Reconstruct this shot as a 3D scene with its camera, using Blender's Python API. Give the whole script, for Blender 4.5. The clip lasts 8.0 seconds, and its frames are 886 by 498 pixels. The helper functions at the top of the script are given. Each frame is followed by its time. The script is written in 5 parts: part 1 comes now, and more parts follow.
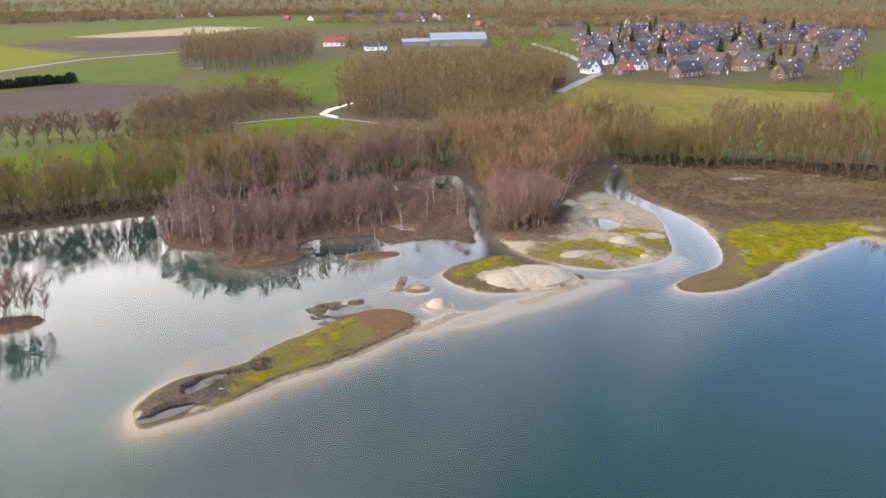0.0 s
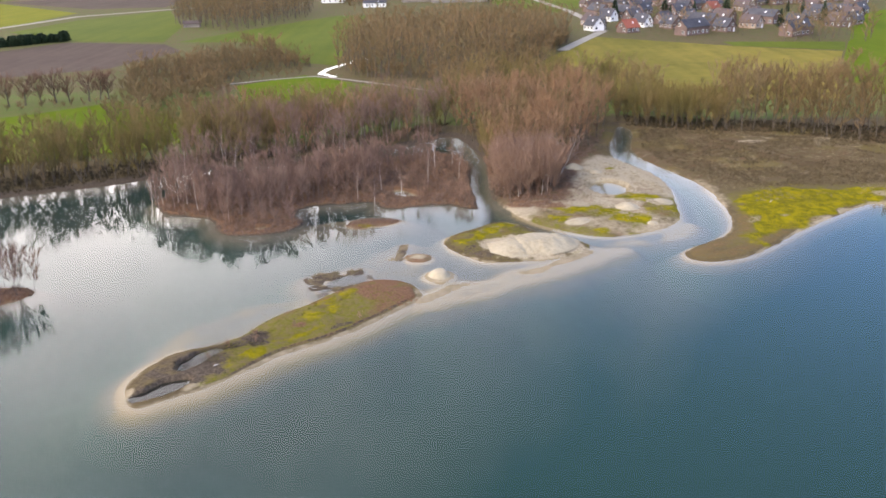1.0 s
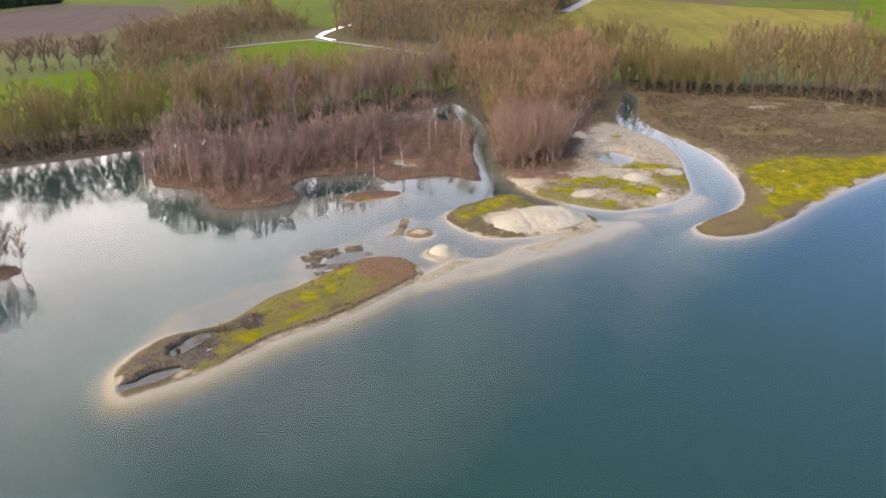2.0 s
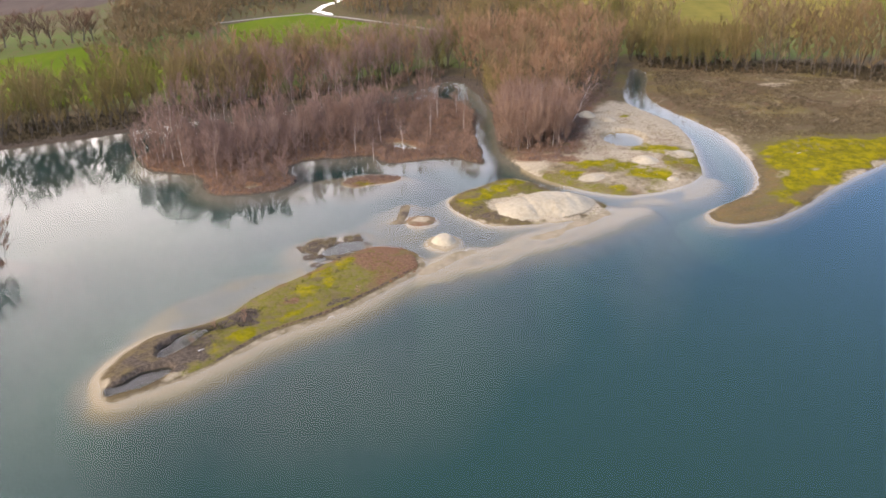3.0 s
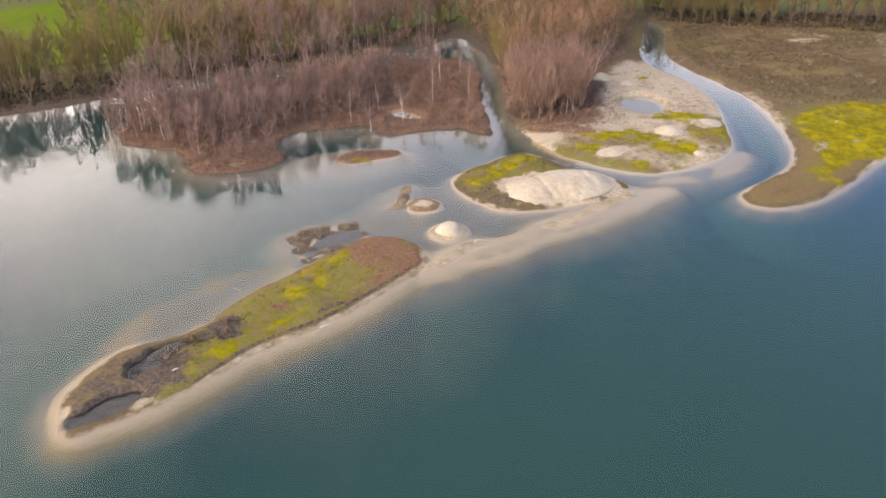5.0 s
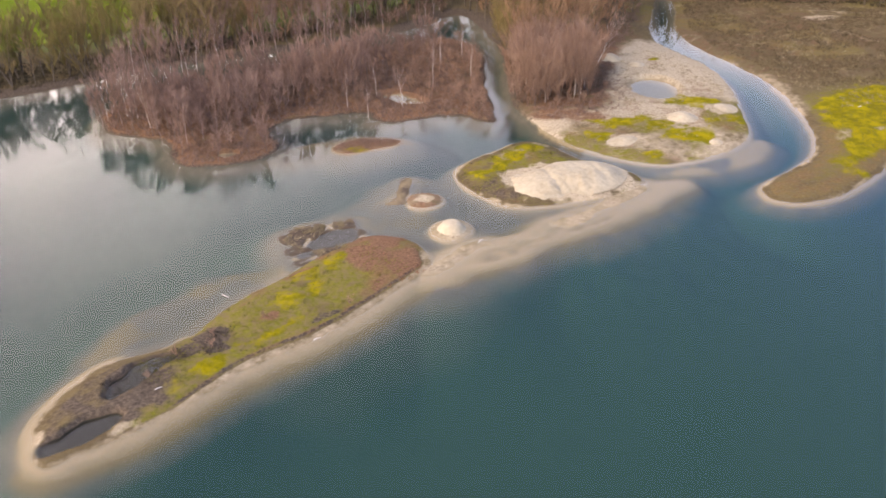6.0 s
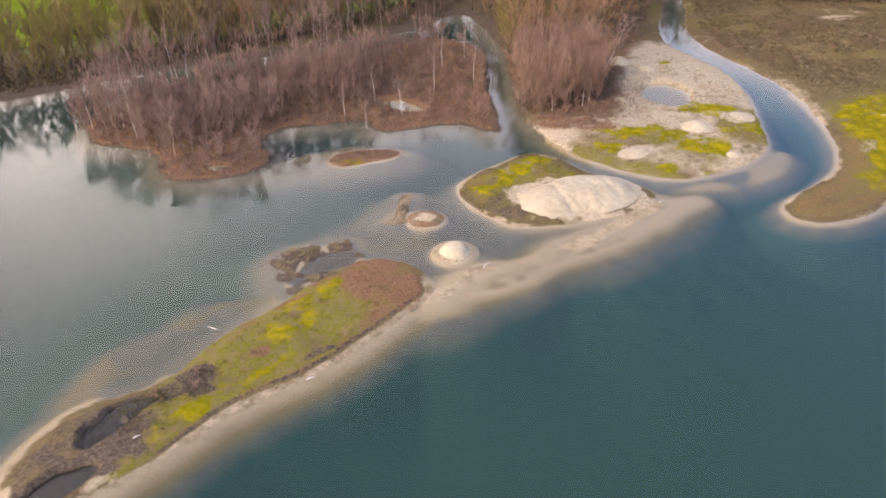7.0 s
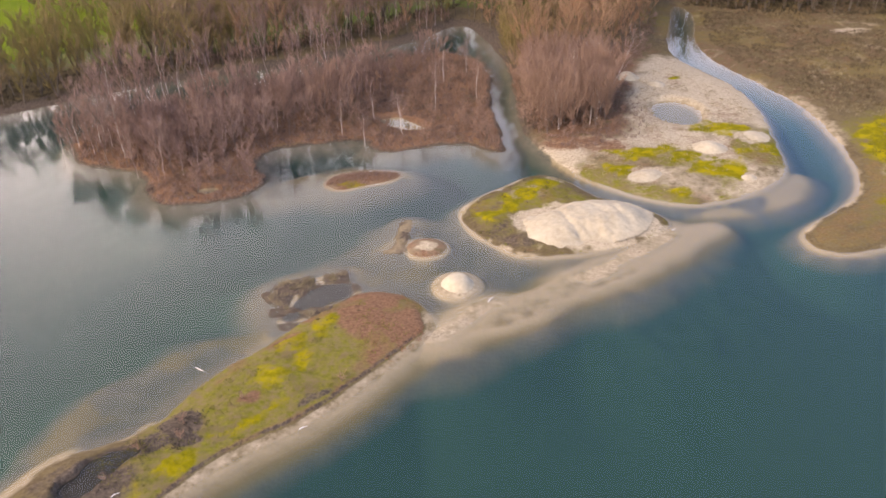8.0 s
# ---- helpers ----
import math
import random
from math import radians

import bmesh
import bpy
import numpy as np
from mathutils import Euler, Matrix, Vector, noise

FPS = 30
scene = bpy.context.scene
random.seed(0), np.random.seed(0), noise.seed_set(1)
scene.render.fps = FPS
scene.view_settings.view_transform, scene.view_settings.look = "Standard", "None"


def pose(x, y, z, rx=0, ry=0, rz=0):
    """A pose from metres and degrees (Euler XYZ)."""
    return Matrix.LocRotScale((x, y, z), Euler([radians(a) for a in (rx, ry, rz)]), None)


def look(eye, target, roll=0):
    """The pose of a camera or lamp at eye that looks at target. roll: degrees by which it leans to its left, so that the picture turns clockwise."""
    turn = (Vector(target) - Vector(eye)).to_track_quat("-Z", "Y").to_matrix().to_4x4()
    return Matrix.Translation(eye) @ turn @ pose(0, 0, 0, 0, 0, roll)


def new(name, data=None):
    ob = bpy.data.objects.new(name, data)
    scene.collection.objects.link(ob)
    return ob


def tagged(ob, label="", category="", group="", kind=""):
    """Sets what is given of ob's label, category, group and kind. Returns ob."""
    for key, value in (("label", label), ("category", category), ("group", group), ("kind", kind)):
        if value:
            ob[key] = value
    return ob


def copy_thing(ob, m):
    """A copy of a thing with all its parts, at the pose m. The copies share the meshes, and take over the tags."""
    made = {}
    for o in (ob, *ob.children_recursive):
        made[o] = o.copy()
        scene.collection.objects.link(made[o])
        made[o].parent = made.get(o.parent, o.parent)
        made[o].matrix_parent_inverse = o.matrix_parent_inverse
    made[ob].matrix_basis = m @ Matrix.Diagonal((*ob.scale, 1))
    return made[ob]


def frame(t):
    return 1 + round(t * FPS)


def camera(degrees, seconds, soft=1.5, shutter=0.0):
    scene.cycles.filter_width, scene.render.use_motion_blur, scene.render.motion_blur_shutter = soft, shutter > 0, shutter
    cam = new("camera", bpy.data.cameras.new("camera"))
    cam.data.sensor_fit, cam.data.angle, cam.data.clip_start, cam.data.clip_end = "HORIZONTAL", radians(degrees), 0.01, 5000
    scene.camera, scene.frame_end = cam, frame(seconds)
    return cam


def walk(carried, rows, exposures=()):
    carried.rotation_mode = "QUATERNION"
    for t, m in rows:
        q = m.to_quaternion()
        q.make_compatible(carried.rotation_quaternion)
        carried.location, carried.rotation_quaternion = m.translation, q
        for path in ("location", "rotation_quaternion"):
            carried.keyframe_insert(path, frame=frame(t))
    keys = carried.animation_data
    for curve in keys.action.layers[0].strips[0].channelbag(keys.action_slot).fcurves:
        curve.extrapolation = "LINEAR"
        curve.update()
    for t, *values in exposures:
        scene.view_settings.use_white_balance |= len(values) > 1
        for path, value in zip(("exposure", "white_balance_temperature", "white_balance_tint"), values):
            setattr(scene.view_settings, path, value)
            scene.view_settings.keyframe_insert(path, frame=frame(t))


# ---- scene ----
# A gravel-pit lake with low islands, seen from a drone that flies ahead at about 48 m and tilts down.
cam = camera(54.0, 8.0, soft=1.75)
PATH = [
    (0, (-0.08, -0.00, 47.97), (-0.01, 95.60, 18.63), -0.80),
    (0.5, (-0.16, 2.18, 48.07), (-0.15, 97.15, 16.78), -0.84),
    (1, (-0.25, 4.52, 48.16), (-0.31, 98.61, 14.30), -0.91),
    (1.5, (-0.35, 7.12, 48.24), (-0.48, 100.37, 12.14), -0.99),
    (3, (-0.64, 15.66, 48.46), (-1.03, 106.94, 7.62), -1.32),
    (3.5, (-0.74, 18.80, 48.52), (-1.22, 109.51, 6.43), -1.44),
    (4, (-0.85, 22.29, 48.58), (-1.40, 112.33, 5.07), -1.56),
    (4.5, (-0.95, 25.61, 48.62), (-1.58, 114.90, 3.59), -1.67),
    (6, (-1.29, 36.38, 48.72), (-2.04, 123.24, -0.84), -1.92),
    (6.5, (-1.41, 40.05, 48.75), (-2.17, 126.33, -1.80), -1.95),
    (7, (-1.53, 43.77, 48.76), (-2.29, 130.08, -1.74), -1.96),
    (7.5, (-1.65, 47.19, 48.77), (-2.38, 133.57, -1.62), -1.93),
    (8, (-1.78, 49.83, 48.77), (-2.46, 136.31, -1.43), -1.86),
]
walk(cam, [(t, look(eye, target, roll)) for t, eye, target, roll in PATH], [(0, 0.86, 6620, 15), (4, 0.98, 7050, 20), (8, 1.02, 7350, 25)])

# ---------------------------------------------------------------- light
world = bpy.data.worlds.new("sky")
scene.world = world
world.use_nodes = True
SUN_ELEV, SUN_TURN = radians(42), radians(215)


def sky_nodes():
    """Blue sky with broken cloud that thickens towards the west and the horizon."""
    nt = world.node_tree
    nt.nodes.clear()
    out = nt.nodes.new("ShaderNodeOutputWorld")
    back = nt.nodes.new("ShaderNodeBackground")
    sky = nt.nodes.new("ShaderNodeTexSky")
    sky.sky_type, sky.sun_disc = "NISHITA", False
    sky.sun_elevation, sky.sun_rotation = SUN_ELEV, SUN_TURN
    sky.air_density, sky.dust_density, sky.ozone_density = 1.6, 0.2, 5.0
    scale = nt.nodes.new("ShaderNodeVectorMath")
    scale.operation = "MULTIPLY"
    nt.links.new(sky.outputs[0], scale.inputs[0])
    coord = nt.nodes.new("ShaderNodeTexCoord")
    cloud = nt.nodes.new("ShaderNodeTexNoise")
    cloud.inputs["Scale"].default_value = 2.6
    cloud.inputs["Detail"].default_value = 5.0
    cloud.inputs["Roughness"].default_value = 0.5
    nt.links.new(coord.outputs["Generated"], cloud.inputs["Vector"])
    sep = nt.nodes.new("ShaderNodeSeparateXYZ")
    nt.links.new(coord.outputs["Generated"], sep.inputs[0])
    # the blue deepens away from the sun, towards the east
    away = nt.nodes.new("ShaderNodeMapRange")
    for i, v in enumerate((-0.1, 0.55, 0.0, 1.0)):
        away.inputs[i + 1].default_value = v
    nt.links.new(sep.outputs[0], away.inputs[0])
    blue = nt.nodes.new("ShaderNodeMix")
    blue.data_type = "VECTOR"
    blue.inputs[4].default_value, blue.inputs[5].default_value = (0.132, 0.147, 0.168), (0.122, 0.150, 0.205)
    nt.links.new(away.outputs[0], blue.inputs[0])
    nt.links.new(blue.outputs[1], scale.inputs[1])
    west = nt.nodes.new("ShaderNodeMath")
    west.operation = "MULTIPLY_ADD"
    west.inputs[1].default_value, west.inputs[2].default_value = -0.50, 0.345
    nt.links.new(sep.outputs[0], west.inputs[0])
    add = nt.nodes.new("ShaderNodeMath")
    add.operation = "MULTIPLY_ADD"
    add.inputs[1].default_value = 0.55
    nt.links.new(cloud.outputs[0], add.inputs[0])
    nt.links.new(west.outputs[0], add.inputs[2])
    low = nt.nodes.new("ShaderNodeMath")
    low.operation = "MULTIPLY_ADD"
    low.inputs[1].default_value = -0.86
    nt.links.new(sep.outputs[2], low.inputs[0])
    nt.links.new(add.outputs[0], low.inputs[2])
    ramp = nt.nodes.new("ShaderNodeValToRGB")
    ramp.color_ramp.elements[0].position, ramp.color_ramp.elements[1].position = 0.12, 0.62
    ramp.color_ramp.elements[0].color = (0.02, 0.02, 0.02, 1)
    nt.links.new(low.outputs[0], ramp.inputs[0])
    mix = nt.nodes.new("ShaderNodeMix")
    mix.data_type = "RGBA"
    mix.inputs[7].default_value = (3.0, 2.85, 2.75, 1)
    nt.links.new(ramp.outputs[0], mix.inputs[0])
    nt.links.new(scale.outputs[0], mix.inputs[6])
    nt.links.new(mix.outputs[2], back.inputs[0])
    back.inputs[1].default_value = 1.0
    nt.links.new(back.outputs[0], out.inputs[0])


sky_nodes()
sun = new("sun", bpy.data.lights.new("sun", "SUN"))
sun.data.energy, sun.data.angle, sun.data.color = 1.5, radians(9), (1.0, 0.92, 0.80)
sun.matrix_world = look((0, 0, 200), (0.0 - math.sin(SUN_TURN) * 100, 0 - math.cos(SUN_TURN) * 100, 200 - 100 * math.tan(SUN_ELEV)))


# ---------------------------------------------------------------- materials
class Nodes:
    """A material under construction."""

    def __init__(self, name, rough=0.9):
        self.mat = bpy.data.materials.new(name)
        self.mat.use_nodes = True
        self.nt = self.mat.node_tree
        self.bsdf = self.nt.nodes["Principled BSDF"]
        self.bsdf.inputs["Roughness"].default_value = rough
        self.bsdf.inputs["Specular IOR Level"].default_value = 0.2
        geo = self.nt.nodes.new("ShaderNodeNewGeometry")
        self.place = geo.outputs["Position"]
        self.island = geo.outputs["Random Per Island"]

    def link(self, a, b):
        self.nt.links.new(a, b)

    def noise(self, scale, detail=4.0, rough=0.6, stretch=None):
        n = self.nt.nodes.new("ShaderNodeTexNoise")
        n.inputs["Scale"].default_value, n.inputs["Detail"].default_value, n.inputs["Roughness"].default_value = scale, detail, rough
        if stretch:
            mp = self.nt.nodes.new("ShaderNodeMapping")
            mp.inputs["Scale"].default_value = stretch[:3]
            mp.inputs["Rotation"].default_value = (0, 0, stretch[3])
            self.link(self.place, mp.inputs[0])
            self.link(mp.outputs[0], n.inputs["Vector"])
        else:
            self.link(self.place, n.inputs["Vector"])
        return n.outputs[0]

    def math(self, op, a, b=0.0, c=0.0, clamp=False):
        n = self.nt.nodes.new("ShaderNodeMath")
        n.operation, n.use_clamp = op, clamp
        for i, v in enumerate((a, b, c)):
            if isinstance(v, (int, float)):
                n.inputs[i].default_value = v
            else:
                self.link(v, n.inputs[i])
        return n.outputs[0]

    def span(self, v, lo, hi, a=0.0, b=1.0):
        n = self.nt.nodes.new("ShaderNodeMapRange")
        self.link(v, n.inputs[0])
        for i, x in enumerate((lo, hi, a, b)):
            n.inputs[i + 1].default_value = x
        return n.outputs[0]

    def mix(self, fac, a, b):
        n = self.nt.nodes.new("ShaderNodeMix")
        n.data_type = "RGBA"
        for i, v in ((0, fac), (6, a), (7, b)):
            if isinstance(v, (int, float)):
                n.inputs[i].default_value = v
            elif isinstance(v, tuple):
                n.inputs[i].default_value = (*v, 1)
            else:
                self.link(v, n.inputs[i])
        return n.outputs[2]

    def attribute(self, name):
        n = self.nt.nodes.new("ShaderNodeAttribute")
        n.attribute_name = name
        sep = self.nt.nodes.new("ShaderNodeSeparateColor")
        self.link(n.outputs["Color"], sep.inputs[0])
        return sep.outputs

    def chance(self):
        return self.nt.nodes.new("ShaderNodeObjectInfo").outputs["Random"]

    def bump(self, height, strength, distance):
        n = self.nt.nodes.new("ShaderNodeBump")
        n.inputs["Strength"].default_value, n.inputs["Distance"].default_value = strength, distance
        self.link(height, n.inputs["Height"])
        self.link(n.outputs[0], self.bsdf.inputs["Normal"])
        return n.outputs[0]

    def done(self, colour):
        if isinstance(colour, tuple):
            self.bsdf.inputs["Base Color"].default_value = (*colour, 1)
        else:
            self.link(colour, self.bsdf.inputs["Base Color"])
        return self.mat


def plain(name, a, b, scale=1.0, rough=0.9, metal=0.0, relief=0.0):
    """Two near colours, mixed by a coarse and a fine noise."""
    m = Nodes(name, rough)
    m.bsdf.inputs["Metallic"].default_value = metal
    coarse, fine = m.noise(scale * 0.25, 3), m.noise(scale * 2.0, 4)
    both = m.span(m.math("ADD", coarse, fine), 0.7, 1.3)
    if relief:
        m.bump(fine, 0.5, relief)
    return m.done(m.mix(both, a, b))


def land_material(name, dry_a, dry_b):
    """Dry grass with moss, sand, heath and mud where the attributes cover and wet say so, and the lake bed below the waterline."""
    m = Nodes(name, 0.95)
    m.bsdf.inputs["Specular IOR Level"].default_value = 0.05
    moss, sand, heath = m.attribute("cover")[:3]
    mud, field, sedge = m.attribute("wet")[:3]
    n1, n2, n3 = m.noise(0.55, 5, 0.65), m.noise(3.0, 4, 0.6), m.noise(0.12, 3)
    n4 = m.noise(1.3, 6, 0.7)
    wide = m.math("ADD", m.math("MULTIPLY", n1, 0.45), m.math("ADD", m.math("MULTIPLY", n2, 0.2), m.math("MULTIPLY", n4, 0.35)))
    rough_mix = m.span(wide, 0.30, 0.70)

    def where(v, soft=0.27, gain=1.0):
        return m.span(m.math("SUBTRACT", v, rough_mix), -soft, soft, 0.0, gain)

    col = m.mix(m.span(n1, 0.35, 0.65), dry_a, dry_b)
    col = m.mix(m.span(n2, 0.45, 0.75), col, (0.118, 0.090, 0.050))
    col = m.mix(where(field, 0.15), col, m.mix(m.span(n1, 0.3, 0.7), (0.07, 0.10, 0.018), (0.11, 0.13, 0.03)))
    col = m.mix(where(sand), col, m.mix(m.span(n2, 0.3, 0.7), (0.242, 0.192, 0.122), (0.392, 0.320, 0.212)))
    col = m.mix(where(sedge), col, m.mix(m.span(n4, 0.4, 0.62), m.mix(m.span(n2, 0.3, 0.7), (0.084, 0.082, 0.010), (0.148, 0.132, 0.018)), (0.140, 0.104, 0.044)))
    col = m.mix(where(heath), col, m.mix(m.span(n2, 0.35, 0.7), (0.110, 0.058, 0.032), (0.190, 0.107, 0.058)))
    col = m.mix(where(moss), col, m.mix(m.span(n1, 0.38, 0.62), (0.110, 0.098, 0.003), (0.225, 0.176, 0.002)))
    col = m.mix(where(mud), col, m.mix(m.span(n2, 0.3, 0.7), (0.040, 0.031, 0.023), (0.115, 0.086, 0.058)))
    sep = m.nt.nodes.new("ShaderNodeSeparateXYZ")
    m.link(m.place, sep.inputs[0])
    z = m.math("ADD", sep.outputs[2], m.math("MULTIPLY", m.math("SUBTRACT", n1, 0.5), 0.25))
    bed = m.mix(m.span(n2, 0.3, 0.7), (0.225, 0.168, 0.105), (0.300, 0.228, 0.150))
    # the bed's colour darkens with depth, standing in for light the water absorbs
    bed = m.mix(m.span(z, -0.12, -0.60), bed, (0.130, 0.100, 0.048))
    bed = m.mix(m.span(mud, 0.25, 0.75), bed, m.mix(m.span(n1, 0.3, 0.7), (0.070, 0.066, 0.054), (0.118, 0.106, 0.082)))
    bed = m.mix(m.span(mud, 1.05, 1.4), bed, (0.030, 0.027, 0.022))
    # under water, field mixes in the darker tone painted behind the islands
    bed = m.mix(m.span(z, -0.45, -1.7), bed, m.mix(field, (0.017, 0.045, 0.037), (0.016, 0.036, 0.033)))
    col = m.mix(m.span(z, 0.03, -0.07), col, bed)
    m.bump(n2, 0.6, 0.12)
    return m.done(col)


def water_material():
    m = bpy.data.materials.new("lake_water")
    m.use_nodes = True
    nt = m.node_tree
    nt.nodes.clear()
    out = nt.nodes.new("ShaderNodeOutputMaterial")
    mix = nt.nodes.new("ShaderNodeMixShader")
    clear = nt.nodes.new("ShaderNodeBsdfTransparent")
    clear.inputs[0].default_value = (0.93, 0.95, 0.89, 1)
    gloss = nt.nodes.new("ShaderNodeBsdfGlossy")
    gloss.inputs["Roughness"].default_value = 0.04
    # share of gloss by Schlick's rule, from 3 % at right angles
    facing = nt.nodes.new("ShaderNodeLayerWeight")
    facing.inputs["Blend"].default_value = 0.5
    power = nt.nodes.new("ShaderNodeMath")
    power.operation = "POWER"
    power.inputs[1].default_value = 5.0
    nt.links.new(facing.outputs["Facing"], power.inputs[0])
    fres = nt.nodes.new("ShaderNodeMath")
    fres.operation = "MULTIPLY_ADD"
    fres.inputs[1].default_value, fres.inputs[2].default_value = 0.97, 0.03
    nt.links.new(power.outputs[0], fres.inputs[0])
    geo = nt.nodes.new("ShaderNodeNewGeometry")
    mp = nt.nodes.new("ShaderNodeMapping")
    mp.inputs["Rotation"].default_value, mp.inputs["Scale"].default_value = (0, 0, radians(-28)), (0.7, 2.6, 1)
    nt.links.new(geo.outputs["Position"], mp.inputs[0])
    wave = nt.nodes.new("ShaderNodeTexNoise")
    wave.inputs["Scale"].default_value, wave.inputs["Detail"].default_value = 0.95, 2.0
    nt.links.new(mp.outputs[0], wave.inputs["Vector"])
    calm = nt.nodes.new("ShaderNodeTexNoise")
    calm.inputs["Scale"].default_value, calm.inputs["Detail"].default_value = 0.016, 1.0
    nt.links.new(geo.outputs["Position"], calm.inputs["Vector"])
    sep = nt.nodes.new("ShaderNodeSeparateXYZ")
    nt.links.new(geo.outputs["Position"], sep.inputs[0])
    # the open water to the south is ruffled by the wind, the lee behind the islands lies calm
    lee = nt.nodes.new("ShaderNodeMapRange")
    nt.links.new(sep.outputs[1], lee.inputs[0])
    for i, v in enumerate((112, 72, 0.0, 0.11)):
        lee.inputs[i + 1].default_value = v
    ruffle = nt.nodes.new("ShaderNodeMath")
    ruffle.operation = "MULTIPLY"
    nt.links.new(calm.outputs[0], ruffle.inputs[0])
    nt.links.new(lee.outputs[0], ruffle.inputs[1])
    bump = nt.nodes.new("ShaderNodeBump")
    bump.inputs["Distance"].default_value = 0.035
    nt.links.new(ruffle.outputs[0], bump.inputs["Strength"])
    nt.links.new(wave.outputs[0], bump.inputs["Height"])
    nt.links.new(bump.outputs[0], gloss.inputs["Normal"])
    nt.links.new(bump.outputs[0], facing.inputs["Normal"])
    nt.links.new(fres.outputs[0], mix.inputs[0])
    nt.links.new(clear.outputs[0], mix.inputs[1])
    nt.links.new(gloss.outputs[0], mix.inputs[2])
    nt.links.new(mix.outputs[0], out.inputs[0])
    return m


def twig_material(name, tones, joined=False):
    """Bare twigs whose tone differs from tree to tree, and a little from twig to twig."""
    m = Nodes(name, 0.85)
    tint = m.attribute("tint")[0] if joined else m.chance()
    col = m.mix(m.span(tint, 0.0, 0.35), tones[0], tones[1])
    col = m.mix(m.span(tint, 0.35, 0.7), col, tones[2])
    col = m.mix(m.span(tint, 0.7, 1.0), col, tones[3])
    n = m.noise(0.5, 3)
    col = m.mix(m.span(n, 0.35, 0.7, 0.0, 0.4), col, tuple(0.6 * v for v in tones[0]))
    return m.done(m.mix(m.span(m.island, 0.0, 1.0, 0.0, 0.35), col, tuple(1.35 * v for v in tones[3])))


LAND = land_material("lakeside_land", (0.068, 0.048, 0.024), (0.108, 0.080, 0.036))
WATER = water_material()
SAND = plain("heaped_sand", (0.265, 0.218, 0.142), (0.365, 0.310, 0.212), 1.0, 0.95, 0, 0.08)
BARK = plain("grey_brown_bark", (0.065, 0.052, 0.038), (0.125, 0.100, 0.074), 3.0)
MAUVE_BARK = plain("mauve_birch_bark", (0.085, 0.064, 0.053), (0.150, 0.115, 0.096), 1.5)
PALE_BARK = plain("pale_pinkish_bark", (0.24, 0.185, 0.16), (0.40, 0.32, 0.28), 1.5)
BIRCH_BARK = plain("white_birch_bark", (0.42, 0.37, 0.32), (0.66, 0.60, 0.53), 1.5)
TWIGS = {  # four tones each, from the darkest to the lightest trees
    "birch": ((0.122, 0.078, 0.060), (0.165, 0.101, 0.078), (0.200, 0.120, 0.079), (0.234, 0.158, 0.124)),
    "bare": ((0.146, 0.088, 0.048), (0.199, 0.116, 0.061), (0.239, 0.130, 0.068), (0.264, 0.165, 0.099)),
    "alder": ((0.101, 0.074, 0.030), (0.132, 0.092, 0.038), (0.185, 0.110, 0.050), (0.195, 0.139, 0.073)),
    "willow": ((0.095, 0.085, 0.020), (0.132, 0.104, 0.027), (0.155, 0.104, 0.040), (0.198, 0.146, 0.060)),
    "pollard": ((0.120, 0.072, 0.052), (0.144, 0.084, 0.056), (0.176, 0.098, 0.064), (0.192, 0.120, 0.080)),
    "shrub": ((0.130, 0.079, 0.052), (0.187, 0.110, 0.072), (0.234, 0.142, 0.090), (0.252, 0.168, 0.122)),
    "conifer": ((0.012, 0.026, 0.012), (0.020, 0.036, 0.014), (0.026, 0.044, 0.020), (0.032, 0.050, 0.024)),
}
TWIG_SINGLE = {k: twig_material(k + "_twigs", v) for k, v in TWIGS.items()}
TWIG_JOINED = {k: twig_material(k + "_twigs_massed", v, True) for k, v in TWIGS.items()}


# ---------------------------------------------------------------- tools for shapes
def lattice(ix, iy, seed):
    h = (ix.astype(np.int64) * 374761393 + iy.astype(np.int64) * 668265263 + seed * 69069) & 0x7FFFFFFF
    h = ((h ^ (h >> 13)) * 1274126177) & 0x7FFFFFFF
    return ((h ^ (h >> 16)) & 0xFFFF) / 65535.0


def value_noise(x, y, size, seed=1, octaves=3):
    """Smooth noise from 0 to 1 whose largest forms are size metres."""
    total, amp, out = 0.0, 1.0, 0.0
    for o in range(octaves):
        u, v = x / size * 2**o, y / size * 2**o
        ix, iy = np.floor(u), np.floor(v)
        fx, fy = u - ix, v - iy
        fx, fy = fx * fx * (3 - 2 * fx), fy * fy * (3 - 2 * fy)
        a, b = lattice(ix, iy, seed + o), lattice(ix + 1, iy, seed + o)
        c, d = lattice(ix, iy + 1, seed + o), lattice(ix + 1, iy + 1, seed + o)
        out = out + amp * ((a * (1 - fx) + b * fx) * (1 - fy) + (c * (1 - fx) + d * fx) * fy)
        total += amp
        amp *= 0.5
    return out / total


def rounded(poly, times=2):
    """A closed outline with its corners cut."""
    p = np.array(poly, float)
    for _ in range(times):
        q = np.roll(p, -1, axis=0)
        p = np.stack([0.75 * p + 0.25 * q, 0.25 * p + 0.75 * q], 1).reshape(-1, 2)
    return p


